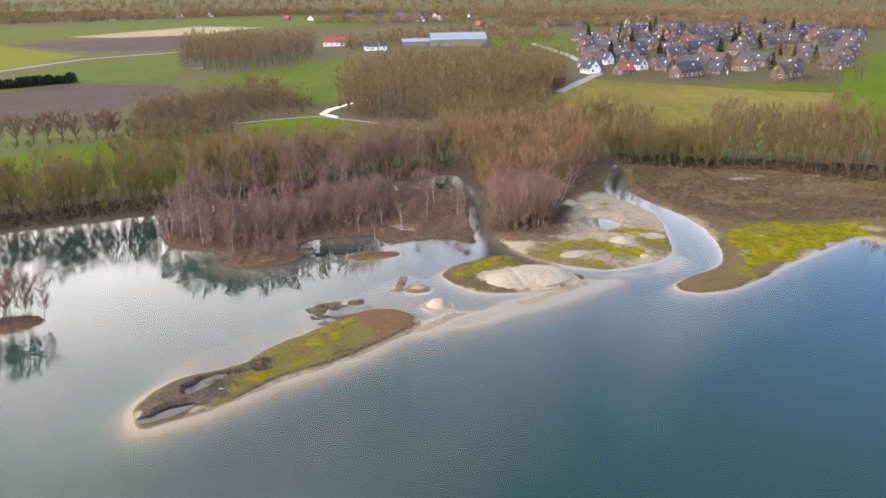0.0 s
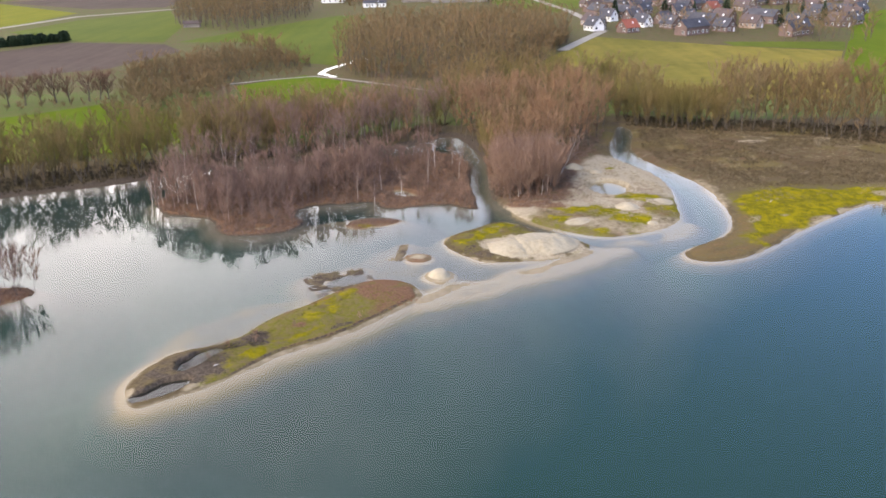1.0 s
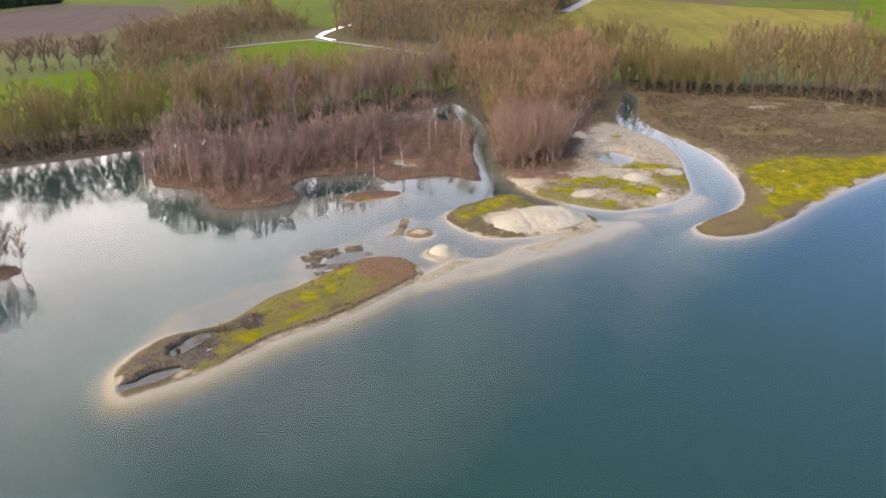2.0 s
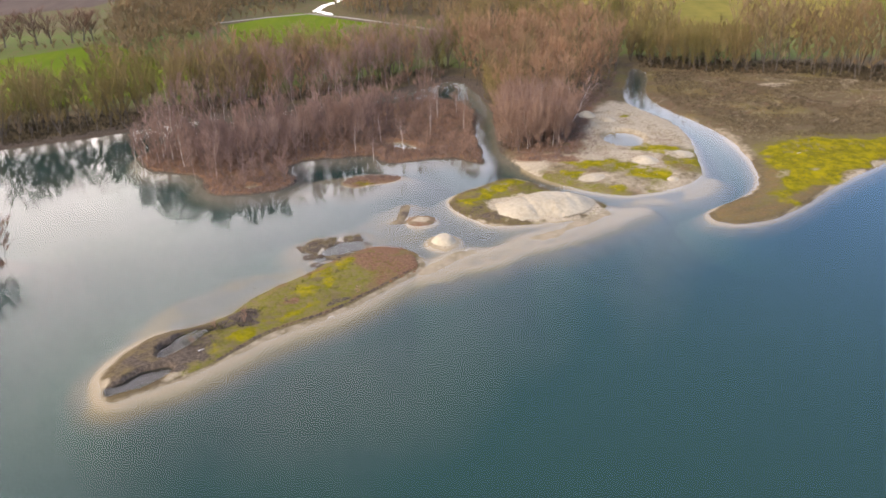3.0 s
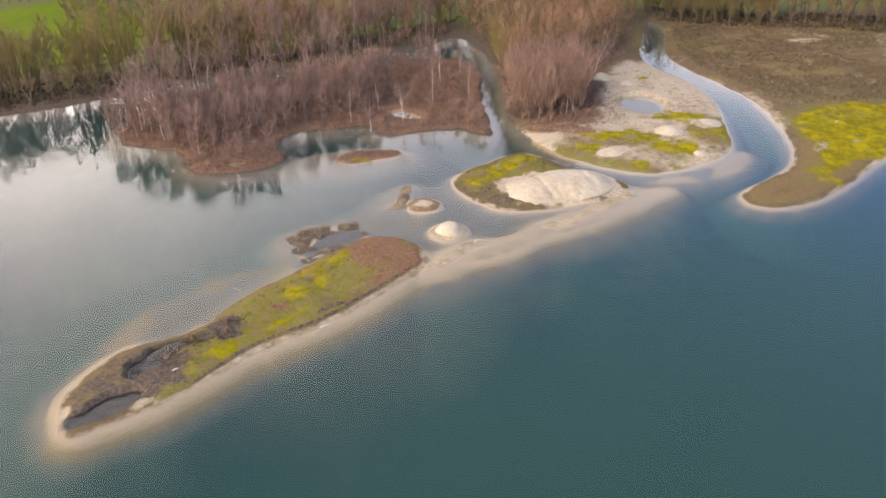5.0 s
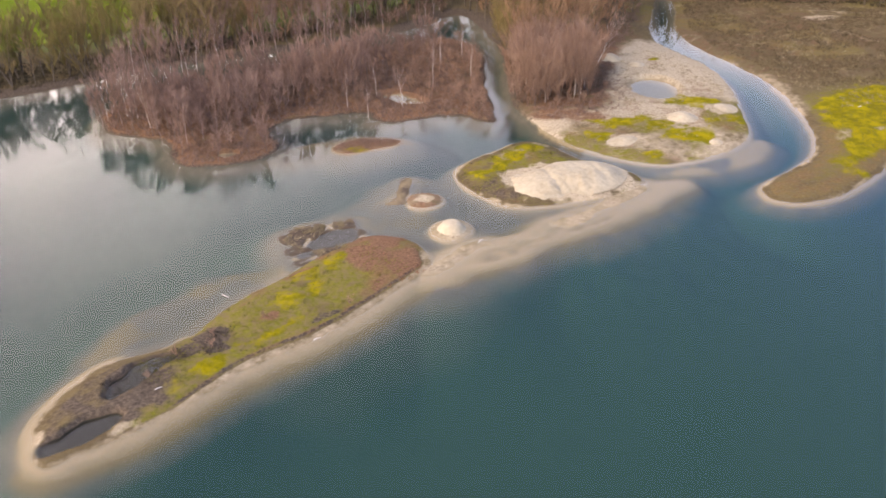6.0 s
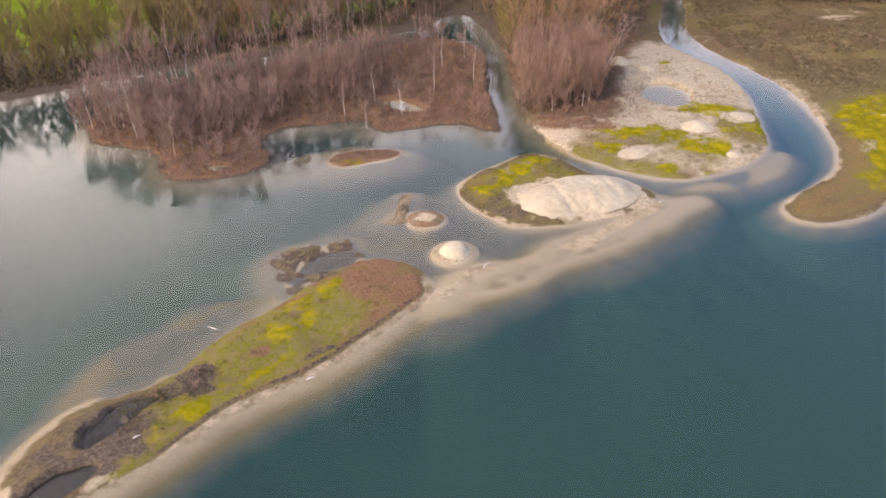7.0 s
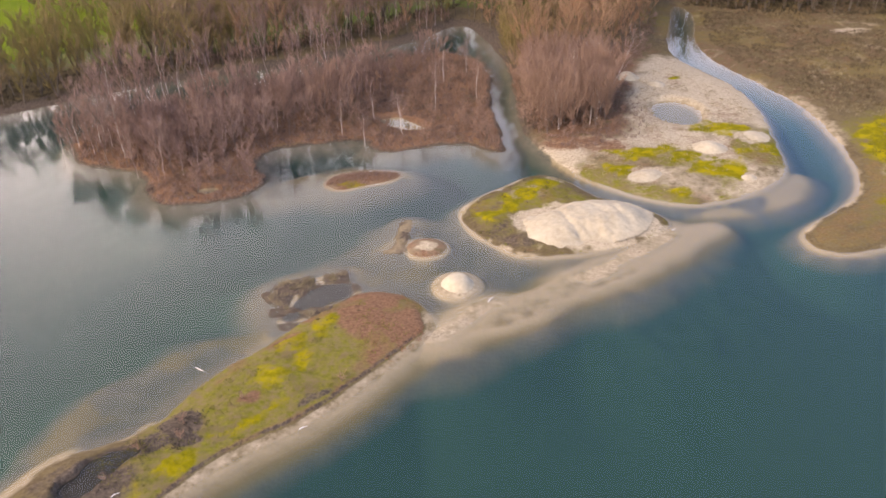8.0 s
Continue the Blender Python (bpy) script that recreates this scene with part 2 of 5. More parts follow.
def inside_by(poly, x, y):
    """How far inside a closed outline the places lie; negative outside."""
    p = np.asarray(poly, float)
    q = np.roll(p, -1, axis=0)
    best, within = np.full(x.shape, 1e18), np.zeros(x.shape, bool)
    for (ax, ay), (bx, by) in zip(p, q):
        ex, ey = bx - ax, by - ay
        s = np.clip(((x - ax) * ex + (y - ay) * ey) / (ex * ex + ey * ey + 1e-12), 0, 1)
        best = np.minimum(best, (x - ax - s * ex) ** 2 + (y - ay - s * ey) ** 2)
        if ay != by:
            within ^= ((ay > y) != (by > y)) & (x < ex * (y - ay) / ey + ax)
    return np.where(within, 1, -1) * np.sqrt(best)


def blob(x, y, cx, cy, rx, ry, turn=0.0):
    """1 in the middle of an ellipse, 0 on its rim, negative outside."""
    c, s = math.cos(radians(turn)), math.sin(radians(turn))
    u, v = ((x - cx) * c + (y - cy) * s) / rx, (-(x - cx) * s + (y - cy) * c) / ry
    return 1 - np.sqrt(u * u + v * v)


def step(v, lo, hi):
    s = np.clip((v - lo) / (hi - lo), 0, 1)
    return s * s * (3 - 2 * s)


def mesh_of(name, verts, faces, mat, smooth=False, **attributes):
    """A mesh from arrays of places and of faces with equally many corners."""
    verts, faces = np.asarray(verts, np.float32), np.asarray(faces, np.int32)
    me = bpy.data.meshes.new(name)
    n, k = faces.shape
    me.vertices.add(len(verts))
    me.vertices.foreach_set("co", verts.ravel())
    me.loops.add(n * k)
    me.loops.foreach_set("vertex_index", faces.ravel())
    me.polygons.add(n)
    me.polygons.foreach_set("loop_start", np.arange(0, n * k, k, dtype=np.int32))
    me.polygons.foreach_set("use_smooth", np.full(n, smooth))
    me.update(calc_edges=True)
    for key, value in attributes.items():
        layer = me.color_attributes.new(key, "FLOAT_COLOR", "POINT")
        value = np.asarray(value, np.float32)
        rgba = np.ones((len(verts), 4), np.float32)
        rgba[:, : value.shape[1]] = value
        layer.data.foreach_set("color", rgba.ravel())
    me.materials.append(mat)
    return me


def thing(name, label, category, group="", kind="", at=None):
    ob = tagged(new(name), label, category, group, kind)
    if at is not None:
        ob.matrix_basis = at
    return ob


def part(name, me, parent, label=""):
    ob = new(name, me)
    ob.parent = parent
    return tagged(ob, label)


def bm_mesh(name, bm, mat, smooth=False):
    me = bpy.data.meshes.new(name)
    if smooth:
        for f in bm.faces:
            f.smooth = True
    bm.to_mesh(me)
    bm.free()
    me.materials.append(mat)
    return me


def box(bm, cx, cy, cz, sx, sy, sz, turn=0.0):
    m = pose(cx, cy, cz, 0, 0, turn) @ Matrix.Diagonal((sx, sy, sz, 1))
    return bmesh.ops.create_cube(bm, size=1, matrix=m)["verts"]


# ---------------------------------------------------------------- the plan of land and water
SHORE_LEFT = [(-330, 40), (-200, 118), (-130, 152), (-106, 164), (-90.6, 171.4), (-81, 176), (-71, 180), (-63, 185.5), (-49, 194),
              (-34, 197.5), (-18, 205), (-6, 213.5), (-0.5, 222), (3.5, 222), (6, 213), (8.2, 204)]
SHORE_GROVE = [(10, 190), (9.3, 177), (9.2, 166), (12.9, 156.5), (15.6, 151.2), (21.1, 145.8), (26.6, 142.9), (31.2, 143.4),
               (38.3, 146.7), (42.2, 151.7), (43.4, 160.5), (45.6, 174), (44.4, 184.7), (41.0, 191.7), (38.8, 198), (38.8, 204),
               (40.6, 212), (44.4, 226), (46.6, 233)]
SHORE_RIGHT = [(49.0, 229), (48.2, 220), (44.8, 208), (44.2, 200), (46.4, 190.5), (50.4, 180.5), (52.6, 171), (52.3, 157), (50, 146.5),
               (44.8, 140.3), (38.3, 136), (37.8, 132), (41.3, 130.2), (47.3, 132), (54, 137.8), (61.5, 145.5), (69.5, 152), (77, 158),
               (81.5, 160.5), (84, 155), (90, 148), (130, 138), (230, 120), (330, 40)]
SHORE_BACK = [(300, -180), (90, -260), (-120, -240), (-300, -150)]
LAKE = rounded(SHORE_LEFT + SHORE_GROVE + SHORE_RIGHT + SHORE_BACK, 2)

SPIT = [(-36.0, 90.0), (-34.2, 88.2), (-32.6, 89.4), (-29.6, 91.3), (-27.2, 93.0), (-24.6, 95.8), (-21.0, 100.0), (-17.3, 102.9),
        (-13.9, 105.5), (-10.3, 109.2), (-7.1, 113.4), (-4.0, 116.6), (-3.4, 119.4), (-5.0, 123.1), (-7.5, 124.9), (-10.8, 125.5),
        (-13.9, 122.6), (-16.5, 120.3), (-19.3, 115.9), (-22.0, 114.1), (-24.3, 110.7), (-26.1, 106.3), (-28.4, 104.5), (-30.4, 103.0),
        (-33.2, 102.4), (-35.4, 99.6), (-36.6, 96.3), (-37.0, 93.1)]
BAR = [(-4.6, 116.2), (-2.9, 116.3), (-1.1, 118.1), (0.6, 120.3), (2.2, 122.2), (3.8, 122.6), (2.3, 123.3), (0.3, 122.6), (-1.2, 119.9), (-3.0, 118.4)]
BAR_EAST = [(11.0, 126.5), (13.8, 127.2), (16.9, 129.7), (21.3, 133.4), (24.6, 137.2), (22.3, 136.4), (17.2, 131.5), (13.3, 128.6)]
MID = [(-0.3, 143.0), (1.7, 145.6), (5.8, 149.4), (10.1, 152.6), (13.1, 150.7), (15.7, 146.0), (19.2, 143.8), (22.8, 141.1), (24.3, 137.4),
       (21.3, 135.0), (16.7, 132.8), (13.1, 132.0), (9.3, 131.7), (5.8, 131.9), (3.1, 135.0), (0.7, 138.0)]
ISLET = [(-17.6, 151.1), (-16.5, 153.9), (-12.8, 154.7), (-8.1, 154.4), (-8.4, 152.1), (-12.6, 150.8), (-15.3, 149.4)]
HOOK = [(-9.6, 133.1), (-7.9, 134.9), (-7.9, 139.1), (-6.1, 141.6), (-6.0, 138.5), (-6.7, 134.9), (-6.3, 133.0)]
REEF = [(-20.8, 124.6), (-20.2, 126.9), (-18.8, 128.2), (-16.0, 128.9), (-13.6, 130.3), (-12.6, 129.6), (-13.6, 127.6), (-10.8, 126.4), (-10.6, 125.4), (-13.2, 123.0),
        (-16.0, 120.6), (-18.2, 118.6), (-19.4, 120.6), (-19.3, 122.8)]
BROWN = [(-53.9, 160.0), (-47.9, 158.5), (-42.1, 155.9), (-39.6, 147.9), (-35.7, 146.2), (-31.1, 146.7), (-26.4, 149.4), (-25.2, 153.6),
         (-28.3, 158.1), (-25.8, 164.2), (-17.9, 165.0), (-14.1, 166.2), (-12.0, 161.0), (-7.2, 161.0), (-2.9, 163.1), (2.3, 162.9),
         (5.6, 158.6), (6.6, 160.5), (6.0, 168), (5.4, 180), (6.2, 190), (4.6, 200), (-1, 206), (-8, 204.5), (-20.7, 197.5), (-32, 190),
         (-43.9, 182), (-52.7, 177.6), (-56.8, 170)]
LEFT_ISLET = [(-70, 116), (-64.5, 117.0), (-61.4, 118.6), (-59.4, 122.2), (-62.7, 124.6), (-67, 124.5), (-71, 121)]
MOUND = [(-0.95 + 2.3 * math.cos(a), 126.3 + 2.6 * math.sin(a)) for a in np.linspace(0, 2 * math.pi, 12, endpoint=False)]
RING = [(-4.3 + 2.2 * math.cos(a), 134.3 + 2.1 * math.sin(a)) for a in np.linspace(0, 2 * math.pi, 12, endpoint=False)]
SHOAL_WEST = [(-36.5, 101.5), (-34.5, 109), (-30.5, 115), (-23.3, 119.5), (-18.4, 118.5), (-23.8, 109.2), (-30.8, 103.3)]
SHOAL_MID = [(-20.5, 128.5), (-14, 133), (-10.5, 136.0), (-9.0, 141), (0, 141.0), (8, 133.5), (24.4, 136.6), (30.5, 138.0), (27.5, 133.5),
             (18.9, 125.4), (5.2, 117.9), (-3.9, 113.0), (-4.9, 124.4)]
SHELF = [(-4, 115.5), (4, 119.3), (12, 124.3), (20, 129.3), (27, 134.3), (30.5, 138), (24.5, 138.2), (16, 130.6), (6, 124.8), (-0.5, 121.5)]
SHOAL_BROWN = [(-27, 147), (-18, 149), (-7, 150.5), (-6, 154), (-14, 158), (-24, 153)]
SHOAL_GROVE = [(24, 141.5), (33, 140), (43, 145), (44.5, 152), (40, 149)]

MOSS_EAST = rounded([(56, 164), (62, 168), (69, 170), (75, 168), (86, 169), (84, 163), (77, 157.5), (71, 153.5), (66, 150.5), (61, 146.5), (56, 141), (52, 136.4),
                     (47, 134.6), (47.5, 138), (50.5, 143), (54, 149), (54, 158)])

# name: outline, steepness under water, crest height, width of the rise, wobble
ISLES = {
    "spit": (SPIT, 0.62, 0.55, 1.6, 0.35), "bar": (BAR, 0.30, 0.16, 0.8, 0.25), "bar_east": (BAR_EAST, 0.22, 0.02, 0.8, 1.1),
    "mid": (MID, 1.1, 0.55, 1.8, 0.4), "islet": (ISLET, 0.5, 0.35, 0.8, 0.3), "hook": (HOOK, 0.7, 0.10, 0.8, 0.4),
    "reef": (REEF, 0.6, 0.10, 0.8, 0.9), "brown": (BROWN, 1.0, 0.45, 1.4, 0.7), "left_islet": (LEFT_ISLET, 0.9, 0.5, 1.2, 0.4),
    "mound": (MOUND, 1.2, 0.3, 0.8, 0.12), "ring": (RING, 1.2, 0.32, 0.7, 0.12),
}
OUTLINE = {k: rounded(v[0], 2) for k, v in ISLES.items()}


def warp(x, y, amount=1.3):
    """Places shifted about, so that patches get ragged edges."""
    return x + amount * 2 * (value_noise(x, y, 3.2, 301, 4) - 0.5), y + amount * 2 * (value_noise(x, y, 3.2, 302, 4) - 0.5)


def ragged(x, y, seed):
    """Fine unevenness of a cover, about 1."""
    return 0.45 + 1.1 * value_noise(x, y, 1.5, seed, 3)


def wobble(x, y, amount):
    return amount * 2 * (value_noise(x, y, 2.6, 5, 3) - 0.5)


def slope_down(w, steep):
    """Depth of the bed w metres out from a waterline."""
    return steep * (0.35 * w + 0.10 * w * w)


def bed_depth(x, y):
    """Depth of the lake bed, by the nearest shore, island or shoal."""
    d = np.full(x.shape, 30.0)
    lake = inside_by(LAKE, x, y)
    sandy = step(x, 5, 14) * (1 - step(y, 148, 156)) * (1 - step(x, 84, 110))
    d = np.minimum(d, slope_down(np.maximum(lake, 0), 1.4 - 0.5 * sandy * (1 - step(x, 34, 38))))
    for key, (_, steep, *_) in ISLES.items():
        d = np.minimum(d, slope_down(np.maximum(-inside_by(OUTLINE[key], x, y) - wobble(x, y, ISLES[key][4]), 0), steep))
    for shoal, depth in ((SHOAL_WEST, 0.62), (SHOAL_MID, 0.66), (SHOAL_BROWN, 0.50), (SHOAL_GROVE, 0.32), (SHELF, 0.05)):
        w = np.maximum(-inside_by(rounded(shoal), x, y) + 2.4 * (value_noise(x, y, 6, 31, 3) - 0.5), 0)
        d = np.minimum(d, depth + (1.0 if depth > 0.4 else 0.10) * (value_noise(x, y, 6, 21, 3) - 0.42) + slope_down(w, 0.8))
    return np.maximum(5.0 * (1 - np.exp(-d / 5.0)), 0.03)


def clean_sand(x, y):
    """How clean the sand of the bed lies, 0 to 1; the rest is silt."""
    n = value_noise(x, y, 5, 33, 4)

    def off(poly):
        return -inside_by(rounded(poly), x, y)

    side = (x + 36) - (y - 89)
    spit = -inside_by(OUTLINE["spit"], x, y)
    out = 1 - step(off(SHELF) + 2 * (n - 0.5), 0.5, 3.5)
    out = np.maximum(out, (1 - step(spit, 1.4, 3.8)) * step(side, -3, 3))
    out = np.maximum(out, (1 - step(spit, 0.6, 2.0)) * (1 - step(x, -34, -31)))
    out = np.maximum(out, 0.42 * (1 - step(spit, 0.1, 0.7)))
    for key in ("mid", "mound", "ring", "bar", "bar_east", "islet"):
        out = np.maximum(out, 0.85 * (1 - step(-inside_by(OUTLINE[key], x, y), 0.3, 1.0)))
    shore = inside_by(LAKE, x, y)
    out = np.maximum(out, 0.9 * (1 - step(shore, 0.3, 1.3)) * (x > 12) * (y < 172))
    for shoal, most, lo in ((SHOAL_WEST, 0.62, 0.36), (SHOAL_MID, 0.50, 0.50), (SHOAL_BROWN, 0.55, 0.42), (SHOAL_GROVE, 0.8, 0.30)):
        out = np.maximum(out, most * step(n, lo, lo + 0.2) * (1 - step(off(shoal), 0.0, 2.0)))
    return out


def grid(xs, ys):
    gx, gy = np.meshgrid(xs, ys)
    nx, ny = len(xs), len(ys)
    i = np.arange(nx * ny).reshape(ny, nx)
    quads = np.stack([i[:-1, :-1], i[:-1, 1:], i[1:, 1:], i[1:, :-1]], -1).reshape(-1, 4)
    return gx.ravel(), gy.ravel(), quads


def spread(lo, hi, fine, far_lo, far_hi):
    """Coordinates that lie close between lo and hi and ever wider apart out to the ends."""
    mid = np.arange(lo, hi + fine / 2, fine)
    out, s, v = [], fine, hi
    while v < far_hi:
        s = min(s * 1.35, 300)
        v += s
        out.append(v)
    low, s, v = [], fine, lo
    while v > far_lo:
        s = min(s * 1.35, 300)
        v -= s
        low.append(v)
    return np.array(low[::-1] + list(mid) + out)


PILES = [  # sand heaps: x, y, half length, half width, height, turn
    (28.2, 186.9, 2.2, 1.9, 1.1, 0), (33.7, 158.0, 2.7, 2.5, 1.0, 10), (36.3, 149.0, 1.2, 1.0, 0.5, 0), (23.8, 150.3, 2.9, 1.8, 0.55, 15),
    (41.0, 162.0, 2.0, 2.4, 0.5, 0), (32.2, 183.6, 1.6, 1.8, 0.6, 20),
]


def ground_level(x, y):
    """Height of the mainland, d metres from the lake."""
    d = -inside_by(LAKE, x, y) + wobble(x, y, 0.35)
    z = 0.10 + 0.55 * (1 - np.exp(-np.maximum(d, 0) / 3.0)) + 0.35 * step(d, 4, 60)
    z = z + 0.35 * (value_noise(x, y, 9, 11, 4) - 0.5) * step(d, 0.5, 5) * (1 - step(y, 235, 300) * 0.8)
    pond = blob(x, y, 32.9, 172.4, 3.6, 5.3, 0) + 0.10 * (value_noise(x, y, 3, 41) - 0.5)
    z = np.where(d > 0, z - (z + 0.70) * step(pond, -0.16, 0.16), z)
    return d, z


def make_ground():
    xs, ys = spread(-98, 112, 0.7, -5200, 5200), spread(84, 236, 0.68, -5200, 5200)
    x, y, quads = grid(xs, ys)
    near = (np.abs(x) < 420) & (y > -320) & (y < 330)
    d, z = np.full(x.shape, 80.0), np.full(x.shape, 1.0)
    d[near], z[near] = ground_level(x[near], y[near])
    bed = np.zeros_like(x)
    wet = d < 0
    bed[wet] = -bed_depth(x[wet], y[wet]) - 0.01
    for key in ISLES:
        zone = wet & near
        i = inside_by(OUTLINE[key], x[zone], y[zone]) + wobble(x[zone], y[zone], ISLES[key][4])
        bed[zone] = np.where(i > -0.7, np.minimum(bed[zone], -slope_down(np.maximum(-i, 0), ISLES[key][1]) - 0.02 - 0.4 * step(i, -0.7, 0.5)), bed[zone])
    z = np.where(wet, np.where(d > -0.6, np.maximum(bed, -0.22 + 0.36 * (d + 0.6)), bed), z)
    n, m = value_noise(x, y, 7, 3, 4), value_noise(x, y, 16, 17, 3)
    true_x, true_y = x, y
    x, y = warp(x, y, 1.6)
    # cover of the sandy point before the grove: cream sand behind, olive turf with moss in front
    point = step(x, 8, 14) * (1 - step(y, 203, 214)) * (x < 48 - 5 * step(y, 183, 188)) * (y > 139.5 + 0.86 * (x - 35)) * (d > -1)
    trees = np.clip(step(24.0 - x + 0.26 * (y - 165), -2, 2.5) * step(y, 158, 166), 0, 1)
    turf = 1 - step(y - 0.5 * (x - 34) + 7 * (n - 0.5), 158, 169)
    sand = point * (1 - step(y, 192, 203)) * np.clip(0.98 - 0.42 * turf + 0.9 * (n - 0.5), 0, 1) * (1 - 0.7 * trees)
    moss, fine = np.zeros_like(x), value_noise(x, y, 2.4, 44, 4)
    for bx, by, rx, ry, t in ((37.8, 165.2, 4.4, 3.6, 10), (24.5, 157.0, 5.0, 2.4, 15), (20.3, 152.9, 3.6, 1.7, -35), (33.6, 151.3, 3.6, 2.8, 20),
                              (27.8, 145.9, 3.2, 1.4, 8), (42.3, 157.6, 1.7, 2.0, 0), (29.5, 155.4, 3.4, 1.5, 20), (38.5, 157.0, 1.6, 2.2, 0), (36.0, 186.0, 1.2, 1.2, 0)):
        moss = np.maximum(moss, step(blob(x, y, bx, by, 1.15 * rx, 1.15 * ry, t) + 0.9 * (n - 0.5) + 1.5 * (fine - 0.5), 0.0, 0.6))
    moss = 0.95 * point * moss * (1 - trees)
    heath = 0.34 * point * step(value_noise(x, y, 5, 47, 3), 0.48, 0.68)
    heath = np.maximum(heath, point * np.maximum(0.75 * trees, 0.75 * step(blob(x, y, 17, 160.5, 9, 3.2, -12), 0, 0.5)))
    sedge = point * 0.85 * turf * step(value_noise(x, y, 6, 49, 4), 0.30, 0.62) * (1 - trees)
    moss, heath, sedge, sand = (v * ragged(x, y, 320 + i) for i, v in enumerate((moss, heath, sedge, sand)))
    for px, py, a, b, h, turn in PILES:
        clear = step(blob(x, y, px, py, a * 1.35, b * 1.35, turn) + 0.4 * (n - 0.5), 0.0, 0.3)
        sand, moss, sedge = np.maximum(sand, clear), moss * (1 - clear), sedge * (1 - clear)
    # cover of the flat point to the east: bare brown scrub behind, a patch of moss towards the water, a thin sandy rim
    east = (x > 37) * (d > -1) * (1 - step(y, 226, 240)) * (1 - step(x, 110, 140)) * (1 - point)
    rim = (1 - step(d, 0.2, 0.75)) * (1 - step(y, 184, 196))
    patch = inside_by(MOSS_EAST, x, y) + 4.0 * (n - 0.5)
    moss = np.maximum(moss, east * step(patch + 5.0 * (fine - 0.5), -1.0, 2.2) * (0.80 + 0.5 * step(value_noise(x, y, 3.5, 45, 4), 0.34, 0.58)))
    sedge = np.maximum(sedge, 0.75 * east * step(patch, -6.5, -0.5) * step(d, 0.5, 2.0) * (0.4 + 0.9 * (m - 0.2)))
    sedge = np.maximum(sedge, 0.50 * east * step(value_noise(x, y, 11, 46, 3), 0.48, 0.66) * step(y, 176, 186))
    sand = np.maximum(sand, 0.56 * east * (1 - step(d, 0.6, 3.4)) * step(y, 140, 150) * (1 - step(y, 178, 194)) * np.clip(0.95 * step(n, 0.36, 0.60), 0, 1))
    sand = np.maximum(sand, rim * 0.7 * np.maximum(east, point) * step(value_noise(x, y, 4, 37, 3), 0.32, 0.6))
    for bx, by, rx, ry, t in ((66.5, 150.5, 3.6, 1.6, 40), (72.5, 155.5, 3.0, 1.6, 45), (55.0, 150.0, 1.8, 3.6, -25), (84.5, 164.0, 3.2, 3.0, 0), (73.5, 209, 5, 2.2, 0), (60.0, 151.5, 1.8, 1.0, 30)):
        bare = step(blob(x, y, bx, by, rx, ry, t) + 0.8 * (n - 0.5), 0.0, 0.5)
        sand, moss = np.maximum(sand, 0.8 * east * bare), moss * (1 - 0.8 * bare)
    moss_line = 168 + 0.15 * (x - 52) + 6 * (m - 0.5)
    heath = np.maximum(heath, east * 0.42 * step(y - moss_line, -2, 8) * (0.6 + 0.9 * (m - 0.4)))
    tip = east * (1 - step(d, 2.5, 5.5)) * (1 - step(y, 150, 160)) * step(d, 0.3, 1.0)
    heath, sedge = np.maximum(heath, 0.40 * tip), np.maximum(sedge, 0.46 * tip)
    # winding animal paths and ruts
    rut = np.abs(value_noise(x + 0.5 * y, y - 0.4 * x, 14, 48, 2) - 0.5)
    sand = np.maximum(sand, 0.5 * east * (1 - step(rut, 0.006, 0.02)) * step(y, 172, 180))
    field = step(d, 6, 16) * step(y, 190, 206) * (1 - east) * (1 - point) * (0.45 + 0.3 * m)
    field = np.where((np.abs(x) > 420) | (y > 300), 0.42 + 0.4 * (value_noise(x, y, 260, 23, 3) - 0.5), field)
    mud = 0.95 * (d > -2) * (1 - step(d, 1.5, 6)) * (1 - np.maximum(east, point))
    x, y = true_x, true_y
    moss = moss * ragged(x, y, 331)
    # the bed is muddy off the wooded shores and sandy off the bare ones
    under = d < 0.3
    ux, uy = x[under], y[under]
    mud = mud * np.ones_like(x)
    deep = step(-d[under], -0.25, 0.7)
    mud[under] = mud[under] * (1 - deep) + deep * (1 - clean_sand(ux, uy))
    # the sheltered bed behind the islands is coloured darker, standing in for dark reflections
    lee_dark = step(y + 0.35 * x, 108, 146) * (1 - step(x, 8, 16)) + (x > 8) * step(y, 178, 205)
    field = np.where(d < -0.8, lee_dark, field)
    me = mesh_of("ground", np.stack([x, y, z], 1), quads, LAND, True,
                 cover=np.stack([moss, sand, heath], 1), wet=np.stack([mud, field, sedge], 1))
    tagged(new("ground", me), "grassy and sandy land round a lake and its bed", "ground", kind="structure")


make_ground()
lake_me = mesh_of("lake", [(-420, -300, 0), (420, -300, 0), (420, 262, 0), (-420, 262, 0)], [(0, 1, 2, 3)], WATER)
tagged(new("water", lake_me), "calm green and blue lake water over pale sand shoals", "lake", kind="structure")


def isle_level(key, x, y):
    _, steep, crest, rise, wob = ISLES[key]
    d = inside_by(OUTLINE[key], x, y) + wobble(x, y, wob)
    z = np.where(d > 0, 0.02 + crest * (1 - np.exp(-np.maximum(d, 0) / rise)), -slope_down(np.maximum(-d, 0), steep) + 0.02)
    bumps = 0.45 * (value_noise(x, y, 3.5, 13, 4) - 0.5) * step(d, 0.3, 2.5) * min(1.0, crest * 2)
    return d, z + bumps


